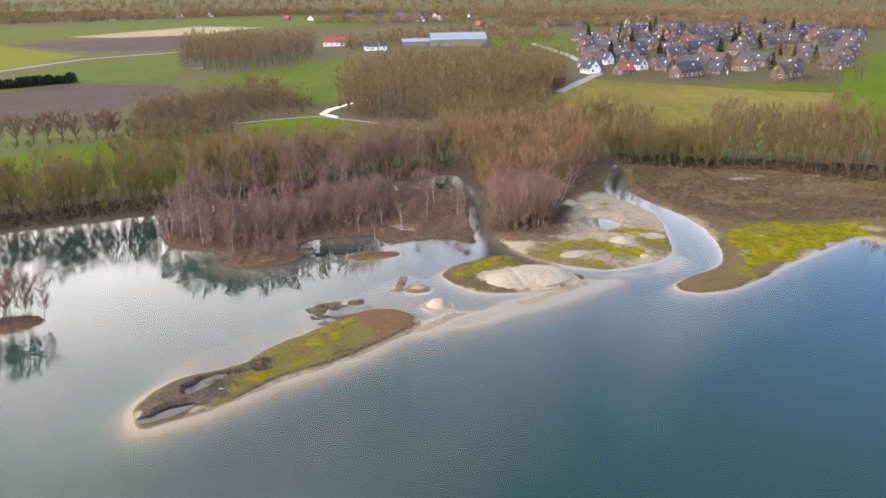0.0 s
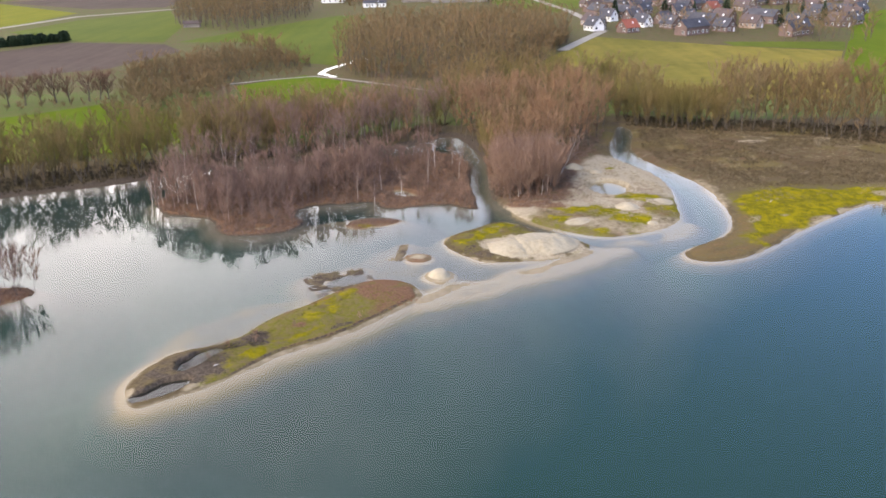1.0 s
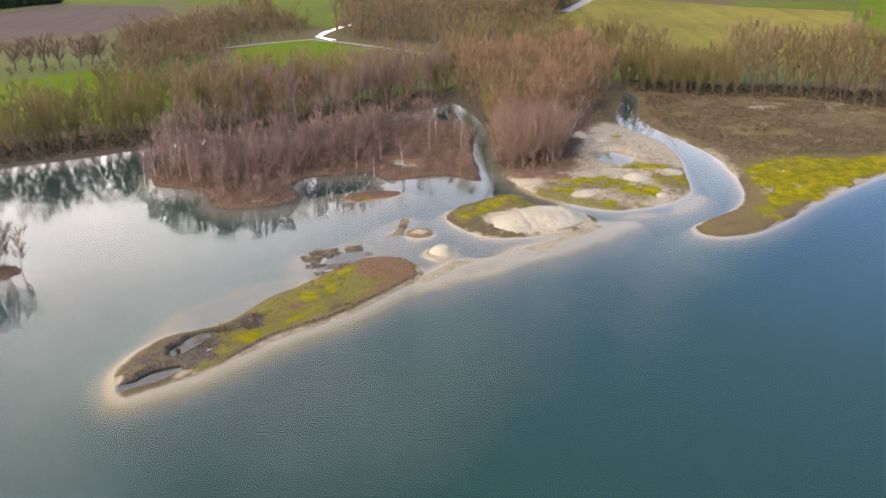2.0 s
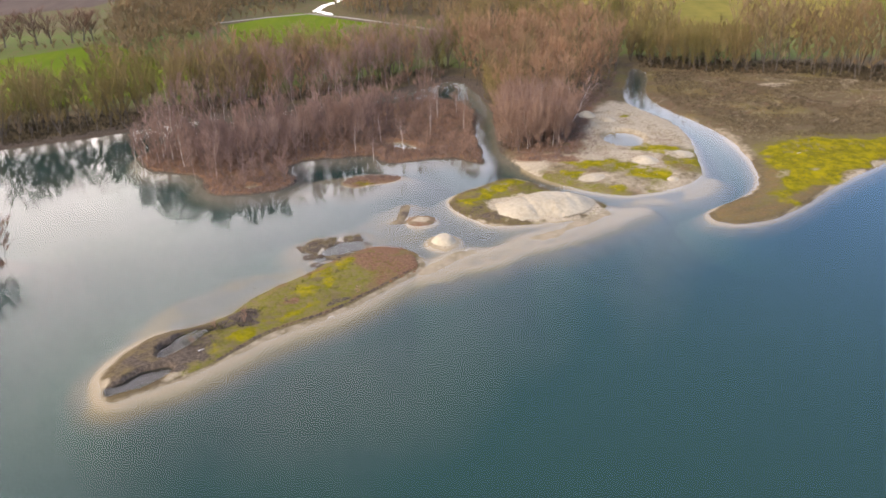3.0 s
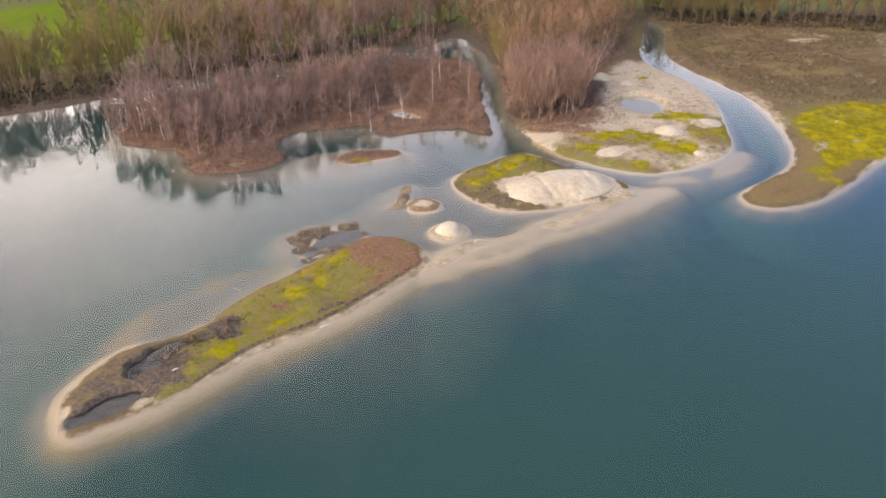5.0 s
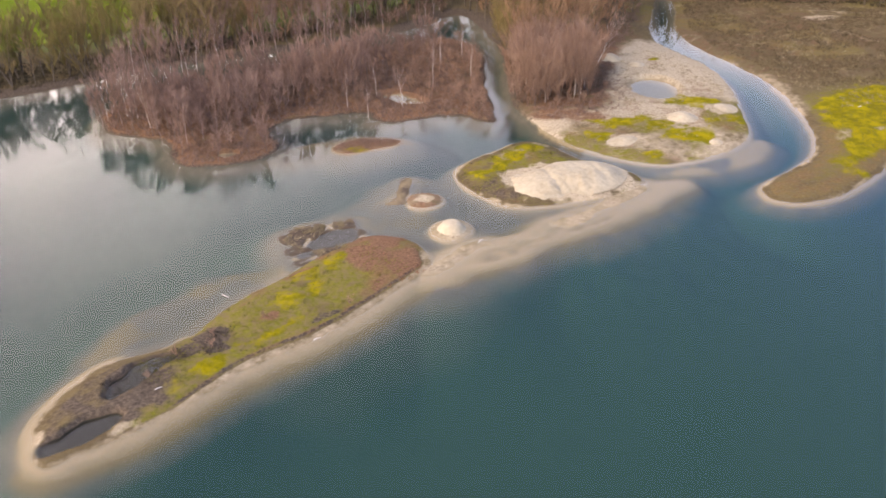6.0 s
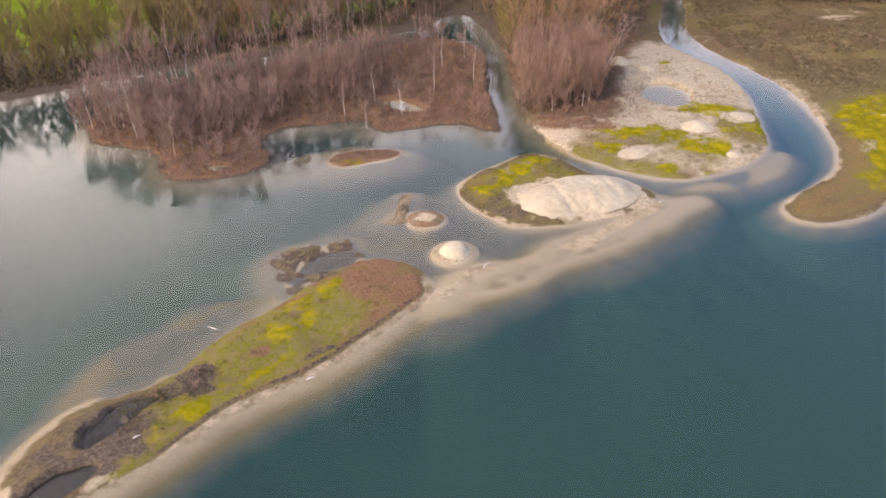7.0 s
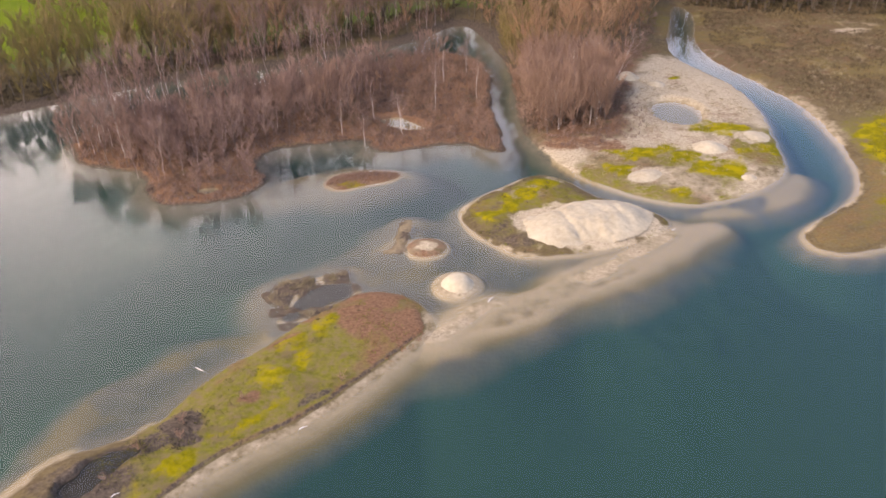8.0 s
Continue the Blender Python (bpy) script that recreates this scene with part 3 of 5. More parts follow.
def make_isle(key, name, label, category, fine, cover):
    """An island as one sheet that dips under the water on all sides. cover(d, x, y, z): moss, sand, heath, mud, sedge and the height."""
    line = OUTLINE[key]
    (x0, y0), (x1, y1) = line.min(0) - 2.5, line.max(0) + 2.5
    x, y, quads = grid(np.arange(x0, x1, fine), np.arange(y0, y1, fine))
    d, z = isle_level(key, x, y)
    moss, sand, heath, mud, sedge, z = cover(d, *warp(x, y), z)
    moss, heath, mud, sedge = (v * ragged(x, y, 310 + i) for i, v in enumerate((moss, heath, mud, sedge)))
    wooded = 1.0 if key in ("brown", "left_islet", "reef") else 0.0
    mud = mud + (np.maximum(wooded, 1 - clean_sand(x, y)) - mud) * step(-d, -0.2, 0.25)
    keep = (d > -1.25)[quads].all(1)
    used = np.unique(quads[keep])
    index = np.zeros(len(x), np.int32)
    index[used] = np.arange(len(used))
    o = np.zeros_like(x)
    cov, wet = np.stack([moss + o, sand + o, heath + o], 1), np.stack([mud + o, o, sedge + o], 1)
    me = mesh_of(name, np.stack([x, y, z], 1)[used], index[quads[keep]], LAND, True, cover=cov[used], wet=wet[used])
    return tagged(new(name, me), label, category, kind="structure")


def spit_cover(d, x, y, z):
    n = value_noise(x, y, 4, 51, 4)
    ax, ay = (32.5 / 46.0, 32.5 / 46.0)
    along, side = (x + 36) * ax + (y - 89) * ay, (x + 36) * ay - (y - 89) * ax
    east = step(side + 1.0, -1.2, 1.2)
    lip = 0.85 + 0.6 * (value_noise(x, y, 5, 61) - 0.5)
    z = np.where(d > 0, z + east * (-0.40 * (1 - step(d, lip - 0.35, lip + 0.25)) * step(d, 0.0, 1.0)) * step(along, 8, 13), z)
    z = np.where(d > 0, np.maximum(z, 0.05 + 0.06 * np.minimum(d, 3)), z)
    lip = lip * (0.45 + 0.55 * step(along, 11, 17))
    beach = east * (1 - step(d, lip - 0.25, lip + 0.15)) * step(along, 2, 10)
    west = 1 - step(along + 1.1 * side + 6 * (n - 0.5), 12, 18)
    mud = (0.40 + 0.55 * step(value_noise(x, y, 2.6, 57, 3), 0.42, 0.6)) * west * step(d, 0.5, 1.6)
    for bx, by, rx, ry, t in ((-24.4, 105.4, 1.9, 1.4, 20), (-24.0, 103.3, 1.6, 1.3, 0), (-27.2, 102.2, 2.6, 1.2, 30), (-28.8, 98.9, 1.5, 1.5, 0), (-31.0, 100.5, 2.2, 1.0, 40)):
        mud = np.maximum(mud, 1.25 * step(blob(x, y, bx, by, rx, ry, t) + 0.8 * (n - 0.5), -0.1, 0.4))
    mud = mud * (1 - beach)
    mud = np.maximum(mud, 0.72 * (1 - step(np.abs(d - lip - 0.15), 0.08, 0.30)) * east * step(along, 8, 13) * (1 - step(along, 40, 44)))
    mud = np.maximum(mud, 0.7 * step(blob(x, y, -14.0, 107.8, 2.4, 0.6, 38), 0, 0.5))
    red = inside_by(rounded([(-13.4, 123.5), (-10.8, 126), (-7, 126), (-3, 121), (-3, 117), (-7, 113), (-10.2, 110), (-11.6, 112), (-12.2, 116), (-12.8, 119)]), x, y) + 3.4 * (n - 0.5)
    heath = 0.85 * step(red, -0.8, 1.4) * (0.55 + 0.7 * step(value_noise(x, y, 3, 63, 4), 0.34, 0.6)) * (1 - beach)
    heath = np.maximum(heath, 0.62 * (1 - step(d, 0.9, 2.4)) * step(along, 18, 25) * (1 - beach) * step(value_noise(x, y, 2.2, 64, 3), 0.36, 0.6))
    heath = np.maximum(heath, 0.8 * step(blob(x, y, -19.9, 108.0, 1.4, 1.0, 20) + 0.6 * (n - 0.5), 0, 0.4))
    heath = np.maximum(heath, 0.7 * (1 - step(d, lip + 0.1, lip + 0.8)) * east * step(along, 10, 14) * (1 - beach))
    sedge = 0.92 * step(along + 1.1 * side, 8, 15) * (1 - 0.35 * step(along, 38, 44)) * (0.72 + 0.5 * step(value_noise(x, y, 3, 65, 4), 0.3, 0.6))
    moss = np.zeros_like(x)
    for bx, by, rx, ry, t in ((-14.5, 118.6, 1.4, 3.2, -25), (-16.8, 116.2, 1.8, 1.6, 0), (-18.3, 110.9, 1.8, 2.8, -15), (-19.0, 105.8, 3.4, 1.3, 36), (-15.4, 113.6, 1.6, 2.2, -20),
                              (-23.6, 100.4, 2.6, 1.1, 40), (-26.6, 97.0, 2.6, 1.3, 42), (-17.0, 107.6, 2.0, 1.1, 40)):
        moss = np.maximum(moss, 0.66 * step(blob(x, y, bx, by, rx, ry, t) + 1.0 * (n - 0.5) + 1.2 * (value_noise(x, y, 1.7, 66, 4) - 0.5), -0.05, 0.6))
    moss, sedge, heath = moss * (1 - beach), sedge * (1 - beach), heath * (1 - beach)
    sand = np.maximum(0.52 * beach, 0.42 * (1 - step(d, 0.1, 0.5)))
    sand = np.maximum(sand, 0.62 * step(blob(x, y, -36.3, 91.0, 1.3, 2.4, 10), 0, 0.4))
    sand = np.maximum(sand, 0.66 * step(blob(x, y, -28.6, 92.5, 2.2, 0.8, 30), 0, 0.4))
    for bx, by, rx, ry, t in ((-32.4, 92.4, 3.5, 1.6, 38), (-29.9, 99.8, 3.6, 1.6, 58)):
        pool = blob(x, y, bx, by, rx, ry, t) + 0.25 * (n - 0.5)
        z = np.where(d > 0, z - (z + 0.34) * step(pool, -0.12, 0.15), z)
        mud = np.maximum(mud, 2.6 * step(pool, -0.10, 0.1))
    return moss, sand, heath, mud, sedge, z


def mid_cover(d, x, y, z):
    n = value_noise(x, y, 3.5, 71, 4)
    fine = value_noise(x, y, 1.6, 74, 4)
    hill = step(blob(x, y, 14.6, 138.4, 8.6, 6.0, 8) + 0.7 * (n - 0.5) + 0.3 * (fine - 0.5), -0.05, 0.25)
    moss = 1.15 * step(blob(x, y, 6.6, 143.6, 8.6, 4.2, 32) + 1.3 * (n - 0.5), 0.0, 0.5) * (0.25 + 0.9 * step(value_noise(x, y, 2.8, 73, 4), 0.40, 0.60))
    moss = np.maximum(moss, 0.8 * step(blob(x, y, 10.5, 149.0, 3.0, 2.0, -20) + 0.8 * (n - 0.5), 0, 0.5))
    sedge = 0.75 * step(d, 0.5, 2.0) * (0.5 + 0.8 * step(fine, 0.34, 0.6))
    sand = np.maximum(0.70 * (1 - step(d, 0.2, 0.9)) * step(n, 0.38, 0.6), np.maximum(hill, 0.62 * step(blob(x, y, 9, 147.0, 7.5, 3.0, 40) + 0.9 * (fine - 0.5), 0, 0.6)))
    mud = 0.6 * step(blob(x, y, 5.0, 136.5, 4.6, 2.4, -45) + 0.8 * (n - 0.5), 0, 0.5) * (1 - hill)
    return moss * (1 - hill), sand, 0.35 * step(n, 0.5, 0.7) * (1 - hill), mud, sedge * (1 - hill), z


def brown_cover(d, x, y, z):
    n = value_noise(x, y, 4, 81, 4)
    pool = np.maximum(blob(x, y, -8.3, 171.2, 4.2, 2.2, -38), blob(x, y, -32.6, 150.2, 1.6, 1.0, 0)) + 0.35 * (n - 0.5)
    z = np.where(d > 0, z - (z + 0.14) * step(pool, -0.12, 0.15), z)
    sedge = np.maximum(0.8 * step(blob(x, y, -23, 163.5, 7, 3.0, 10), 0, 0.6), 0.75 * step(blob(x, y, -12, 167, 7, 3.5, -20), 0, 0.7))
    mud = 0.75 * (1 - step(d, 0.2, 1.0)) + 0.5 * step(n, 0.55, 0.75)
    return 0, 0.35 * step(blob(x, y, -18, 165, 5, 1.5), 0, 0.6), 0.85, mud, sedge * (n > 0.4), z


def sand_cover(d, x, y, z):
    return 0, 0.62, 0, 0.30 * value_noise(x, y, 2, 91), 0, z


def hook_cover(d, x, y, z):
    return 0, 0.45, 0.25, 0.55 * step(value_noise(x, y, 1.5, 94, 3), 0.35, 0.6), 0.2, z


def ring_cover(d, x, y, z):
    dish = step(blob(x, y, -4.3, 134.3, 1.5, 1.4), 0.0, 0.5)
    return 0, 0.5 + 0.3 * dish, 0.55 * (1 - dish), 0.3 * value_noise(x, y, 1.5, 92), 0, z - 0.06 * dish


def reef_cover(d, x, y, z):
    n = value_noise(x, y, 1.2, 95, 3)
    pool = np.maximum(blob(x, y, -14.8, 124.7, 3.2, 1.5, 38), blob(x, y, -18.0, 121.6, 1.0, 0.8)) + 0.9 * (value_noise(x, y, 2.2, 96, 3) - 0.5)
    z = z + 0.50 * (n - 0.54)
    z = np.where(d > 0, z - (z + 0.16) * step(pool, -0.15, 0.25), z)
    return 0, 0.12, 0.15, np.maximum(0.95 * step(n, 0.22, 0.45), 2.2 * step(pool, -0.2, 0.1)), 0.3, z


def heath_cover(d, x, y, z):
    n = value_noise(x, y, 2.5, 97, 3)
    return 0.55 * step(blob(x, y, -13.5, 151.2, 2.5, 0.8), 0, 0.4), 0.7 * (1 - step(d, 0.2, 0.8)), 0.9, 0.3 * n, 0, z


make_isle("spit", "spit_island", "long low island of moss, mud and heath with a sandy beach", "island", 0.28, spit_cover)
make_isle("bar", "sand_bar", "narrow bar of wet sand and pebbles in shallow water", "sand bar", 0.25, sand_cover)
make_isle("bar_east", "sand_bar", "barely dry bar of pale sand in shallow water", "sand bar", 0.25, sand_cover)
make_isle("mid", "mossy_island", "low mossy island with a bare sand rim", "island", 0.28, mid_cover)
make_isle("islet", "heath_islet", "tiny islet grown with red-brown heath", "island", 0.25, heath_cover)
make_isle("hook", "sand_bar", "hooked strip of wet brown sand", "sand bar", 0.25, hook_cover)
make_isle("reef", "reed_reef", "broken reef of mud and dead reeds in water", "mud bank", 0.25, reef_cover)
make_isle("brown", "wooded_island", "low island of red-brown heath under bare birches", "island", 0.4, brown_cover)
make_isle("left_islet", "wooded_islet", "small brown islet that carries bare trees", "island", 0.3, heath_cover)
make_isle("mound", "sand_islet", "small round islet with a rim of pale sand", "island", 0.16, sand_cover)
make_isle("ring", "sand_islet", "small round dished islet of brown sand", "island", 0.16, ring_cover)


# ---------------------------------------------------------------- heaps of sand
def sand_mound(cx, cy, a, b, h, turn, base, label, gully=0.0, fine=0.2, top=0.75):
    """A slumped heap whose foot sinks a little into its support."""
    n = int(max(a, b) * 1.15 / fine)
    x, y, quads = grid(np.linspace(-a * 1.15, a * 1.15, 2 * n), np.linspace(-b * 1.15, b * 1.15, 2 * n))
    m = value_noise(x + cx, y + cy, 1.6, 7, 4)
    f = blob(x, y, 0, 0, a, b) + 0.30 * (value_noise(x + cx, y + cy, 3.0, 9, 3) - 0.5)
    z = h * (0.55 * step(f, -0.08, top) + 0.45 * np.clip((f + 0.08) / (top + 0.25), 0, 1)) + 0.16 * h * (m - 0.5) * step(f, 0, 0.3) + 0.3 * h * (value_noise(x + cx, y + cy, 4.5, 29, 2) - 0.5) * step(f, 0.05, 0.4)
    if gully:  # two lobes that have slumped against each other
        u, v = x / a + 0.10 * (m - 0.5), y / b
        right = step(1 - np.hypot((u - 0.16) / 0.88, (v - 0.03) / 0.97) + 0.12 * (value_noise(x, y, 3, 77) - 0.5), -0.06, 0.75)
        left = step(1 - np.hypot((u + 0.36) / 0.68, (v + 0.12) / 0.86) + 0.12 * (value_noise(x, y, 3, 78) - 0.5), -0.06, 0.75)
        z = h * np.minimum((right**3 + (0.9 * left) ** 3) ** (1 / 3), 1.04) + 0.14 * h * (m - 0.5) * step(f, 0, 0.3) + 0.25 * h * (u + 0.3 * v) * step(f, 0, 0.4)
        f = np.maximum(right, left) - 0.10
        for gx, gt in ((-0.30, 10),):
            c, s = math.cos(radians(gt)), math.sin(radians(gt))
            line = (x - gx * a) * c + y * s + 0.5 * (value_noise(x, y, 2, 19) - 0.5)
            z = z - gully * np.exp(-((line / 0.35) ** 2)) * step(f, 0.0, 0.35) * (y < 0.5 * b)
        folds = np.abs(value_noise(x + 0.4 * y, 0.6 * y, 3.4, 83, 3) - 0.5) + 0.4 * np.abs(value_noise(x, y, 1.5, 84, 3) - 0.5)
        z = z - 0.75 * h * (0.20 - folds).clip(0) * step(f, 0.0, 0.4)
        z = z - 0.22 * step(0.30 - f + 0.8 * (value_noise(x, y, 2.4, 85, 3) - 0.5), 0.0, 0.35) * (x < 0.25 * a)
    keep = (f > -0.08)[quads].all(1)
    used = np.unique(quads[keep])
    index = np.zeros(len(x), np.int32)
    index[used] = np.arange(len(used))
    me = mesh_of("sand_mound", np.stack([x, y, z - 0.12], 1)[used], index[quads[keep]], SAND, True)
    ob = tagged(new("sand_mound", me), label, "sand mound", "sand mounds by the lake")
    ob.matrix_basis = pose(cx, cy, base, 0, 0, turn)
    return ob


def level_at(x, y):
    return float(ground_level(np.array([float(x)]), np.array([float(y)]))[1][0])


def isle_at(key, x, y):
    return float(isle_level(key, np.array([float(x)]), np.array([float(y)]))[1][0])


sand_mound(14.0, 138.4, 7.9, 5.6, 1.45, 8, isle_at("mid", 14, 138.4) - 0.05, "large slumped heap of pale sand on a mossy island", 0.16, 0.2, 0.55)
sand_mound(-0.95, 126.3, 1.75, 1.9, 0.85, 0, isle_at("mound", -0.95, 126.3) - 0.08, "round heap of pale sand on a tiny islet", 0, 0.12, 0.42)
for i, (px, py, a, b, h, turn) in enumerate(PILES):
    sand_mound(px, py, a, b, h, turn, level_at(px, py) - 0.03, "low heap of pale sand on mossy ground", 0, 0.15)


# ---------------------------------------------------------------- trees
def tube(points, radii, sides=5):
    """A tapered tube along points: places and triangles."""
    points = np.asarray(points, float)
    verts, faces = [], []
    for i, (p, r) in enumerate(zip(points, radii)):
        ahead = points[min(i + 1, len(points) - 1)] - points[max(i - 1, 0)]
        ahead = ahead / (np.linalg.norm(ahead) + 1e-9)
        u = np.cross(ahead, (0.31, 0.95, 0.05))
        u /= np.linalg.norm(u) + 1e-9
        v = np.cross(ahead, u)
        for k in range(sides):
            a = 2 * math.pi * k / sides
            verts.append(p + r * (math.cos(a) * u + math.sin(a) * v))
    for i in range(len(points) - 1):
        for k in range(sides):
            a, b = i * sides + k, i * sides + (k + 1) % sides
            faces += [(a, b, b + sides), (a, b + sides, a + sides)]
    return np.array(verts), np.array(faces, int)


def join(pieces):
    verts, faces, n = [], [], 0
    for v, f in pieces:
        verts.append(v)
        faces.append(f + n)
        n += len(v)
    return np.concatenate(verts), np.concatenate(faces)


def slivers(rng, base, way, length, width):
    """One narrow triangle for each twig."""
    way = way / (np.linalg.norm(way, axis=1, keepdims=True) + 1e-9)
    side = np.cross(way, rng.normal(size=way.shape))
    side /= np.linalg.norm(side, axis=1, keepdims=True) + 1e-9
    w = (width / 2)[:, None] * side
    v = np.stack([base - w, base + w, base + way * length[:, None]], 1).reshape(-1, 3)
    return v, np.arange(len(v)).reshape(-1, 3)


def tree_parts(seed, height, spread_r, first, limbs, branches, twigs, up, twig_len, twig_w, stems=1, girth=0.012):
    """Wood and twigs of one bare tree. first: where the crown begins; up: how steeply its branches rise."""
    rng = np.random.default_rng(seed)
    wood, brush = [], []
    for s in range(stems):
        a0 = rng.uniform(0, 2 * math.pi)
        lean = rng.uniform(0.02, 0.10) if stems == 1 else rng.uniform(0.12, 0.38)
        h = height * (rng.uniform(0.75, 1.0) if stems > 1 else 0.95)
        ts = np.linspace(0, 1, 6)
        bend = np.stack([np.cos(a0) * lean * h * ts**1.2, np.sin(a0) * lean * h * ts**1.2, h * ts], 1)
        bend[1:-1, :2] += rng.normal(0, 0.012 * h, (4, 2))
        r0 = girth * height
        wood.append(tube(bend, [r0 * 1.25, r0 * 0.95, r0 * 0.75, r0 * 0.5, r0 * 0.28, r0 * 0.08], 6 if stems == 1 else 4))
        bases, ways = [], []
        for k in range(limbs):
            t = first + (0.97 - first) * (k + rng.uniform(0, 1)) / limbs
            p = np.array([np.interp(t, ts, bend[:, i]) for i in range(3)])
            a = k * 2.4 + rng.uniform(-0.5, 0.5)
            reach = spread_r * (0.35 + 0.85 * math.sin(math.pi * min(1, 0.18 + 0.82 * (1 - (t - first) / (1 - first)))) ) * rng.uniform(0.7, 1.15)
            rise = reach * up * rng.uniform(0.7, 1.3)
            end = p + (math.cos(a) * reach, math.sin(a) * reach, min(rise, height * 1.04 - p[2]))
            middle = p * 0.5 + end * 0.5 + (0, 0, -0.08 * reach)
            wood.append(tube([p, middle, end], [r0 * 0.38 * (1.1 - t), r0 * 0.24 * (1.1 - t), r0 * 0.05], 3))
            for j in range(branches):
                q = rng.uniform(0.25, 1.0)
                bases.append(p * (1 - q) + end * q)
                way = (end - p) / (np.linalg.norm(end - p) + 1e-9) + rng.normal(0, 0.36, 3) + (0, 0, 0.8)
                ways.append(way / np.linalg.norm(way))
        for j in range(branches * 2):
            t = rng.uniform(max(first, 0.45), 1.0)
            bases.append(np.array([np.interp(t, ts, bend[:, i]) for i in range(3)]))
            way = rng.normal(0, 0.5, 3) + (0, 0, 0.7 * up)
            ways.append(way / np.linalg.norm(way))
        bases, ways = np.array(bases), np.array(ways)
        lens = twig_len * 1.35 * rng.uniform(0.5, 1.15, len(bases))
        brush.append(slivers(rng, bases, ways, lens, np.full(len(bases), twig_w * 1.6)))
        pick = rng.integers(0, len(bases), twigs // stems)
        q = rng.uniform(0.1, 1.0, len(pick))[:, None]
        start = bases[pick] + ways[pick] * lens[pick][:, None] * q
        aim = ways[pick] + rng.normal(0, 0.42, (len(pick), 3)) + (0, 0, 0.35)
        brush.append(slivers(rng, start, aim, twig_len * rng.uniform(0.35, 0.95, len(pick)), twig_w * rng.uniform(0.6, 1.1, len(pick))))
    return join(wood), join(brush)


def conifer_parts(seed, height, radius, taper=1.0):
    rng = np.random.default_rng(seed)
    n = 420
    t = rng.uniform(0.05, 1, n) ** 0.8
    a = rng.uniform(0, 2 * math.pi, n)
    r = radius * (1 - t) ** taper * rng.uniform(0.1, 0.6, n)
    base = np.stack([np.cos(a) * r, np.sin(a) * r, t * height], 1)
    way = np.stack([np.cos(a), np.sin(a), rng.uniform(-0.5, 0.3, n)], 1)
    return tube([(0, 0, 0), (0, 0, height * 0.9)], [0.03 * height, 0.01], 5), slivers(rng, base, way, radius * (1.05 - t) ** taper * 0.7 + 0.2, np.full(n, 0.5))


def distant_parts(seed, height, radius):
    """A bare tree of few strokes for the far woods."""
    g = np.random.default_rng(seed)
    n = 32
    a, t = g.uniform(0, 2 * math.pi, n), g.uniform(0.12, 0.8, n)
    r = radius * np.sin(math.pi * (0.1 + 0.8 * t)) * np.sqrt(g.uniform(0, 1, n))
    base = np.stack([np.cos(a) * r, np.sin(a) * r, t * height], 1)
    way = np.stack([np.cos(a) * 0.45, np.sin(a) * 0.45, np.ones(n)], 1) + g.normal(0, 0.25, (n, 3))
    return tube([(0, 0, 0), (0, 0, height * 0.5), (0.2, 0.1, height)], [0.2, 0.14, 0.03], 3), slivers(g, base, way, height * g.uniform(0.18, 0.32, n), np.full(n, 1.25))


# kind: settings of tree_parts for three or four individuals of each kind
FORMS = {
    "birch": [tree_parts(10 + i, 8.0, 1.25, 0.22, 15, 6, 1350, 1.5, 1.0, 0.040, 1, 0.0050) for i in range(6)],
    "tall_birch": [tree_parts(115 + i, 9.0, 1.25, 0.42, 13, 6, 900, 1.6, 1.0, 0.028, 1, 0.0046) for i in range(5)],
    "white_birch": [tree_parts(15 + i, 8.0, 1.1, 0.36, 11, 5, 620, 1.6, 0.9, 0.026, 1, 0.0058) for i in range(4)],
    "alder": [tree_parts(20 + i, 12.0, 1.8, 0.16, 15, 6, 1200, 1.3, 1.25, 0.056, 1, 0.0078) for i in range(5)],
    "willow": [tree_parts(30 + i, 9.0, 1.5, 0.12, 7, 5, 1350, 1.4, 1.15, 0.044, 4, 0.0070) for i in range(6)],
    "bush": [tree_parts(140 + i, 3.6, 1.2, 0.05, 3, 3, 160, 1.1, 0.9, 0.11, 3, 0.010) for i in range(3)],
    "shrub": [tree_parts(40 + i, 3.6, 1.2, 0.05, 5, 4, 620, 1.1, 0.80, 0.040, 5, 0.008) for i in range(4)],
    "pollard": [tree_parts(50 + i, 6.5, 2.4, 0.24, 20, 6, 1200, 0.8, 1.6, 0.060, 1, 0.034) for i in range(3)],
    "coppice": [tree_parts(60 + i, 6.0, 0.8, 0.12, 5, 5, 1600, 2.0, 1.1, 0.030, 8, 0.0036) for i in range(5)],
    "evergreen": [conifer_parts(75 + i, 5.0, 2.6, 0.35) for i in range(2)],
    "conifer": [conifer_parts(70 + i, 9.0, 2.3) for i in range(2)],
    "distant": [distant_parts(90 + i, 11.0, 4.2) for i in range(3)],
    "far": [tree_parts(80 + i, 12.0, 2.5, 0.10, 6, 4, 260, 1.1, 1.45, 0.12, 1, 0.014) for i in range(4)],
}
FORMS["bare"] = FORMS["alder"]
TWIG_OF = {"evergreen": "conifer", "coppice": "shrub", "far": "alder", "distant": "alder", "bush": "alder", "white_birch": "birch", "tall_birch": "birch"}
BARK_OF = {"white_birch": BIRCH_BARK, "tall_birch": PALE_BARK, "birch": MAUVE_BARK, "coppice": MAUVE_BARK}
SOLO = {}


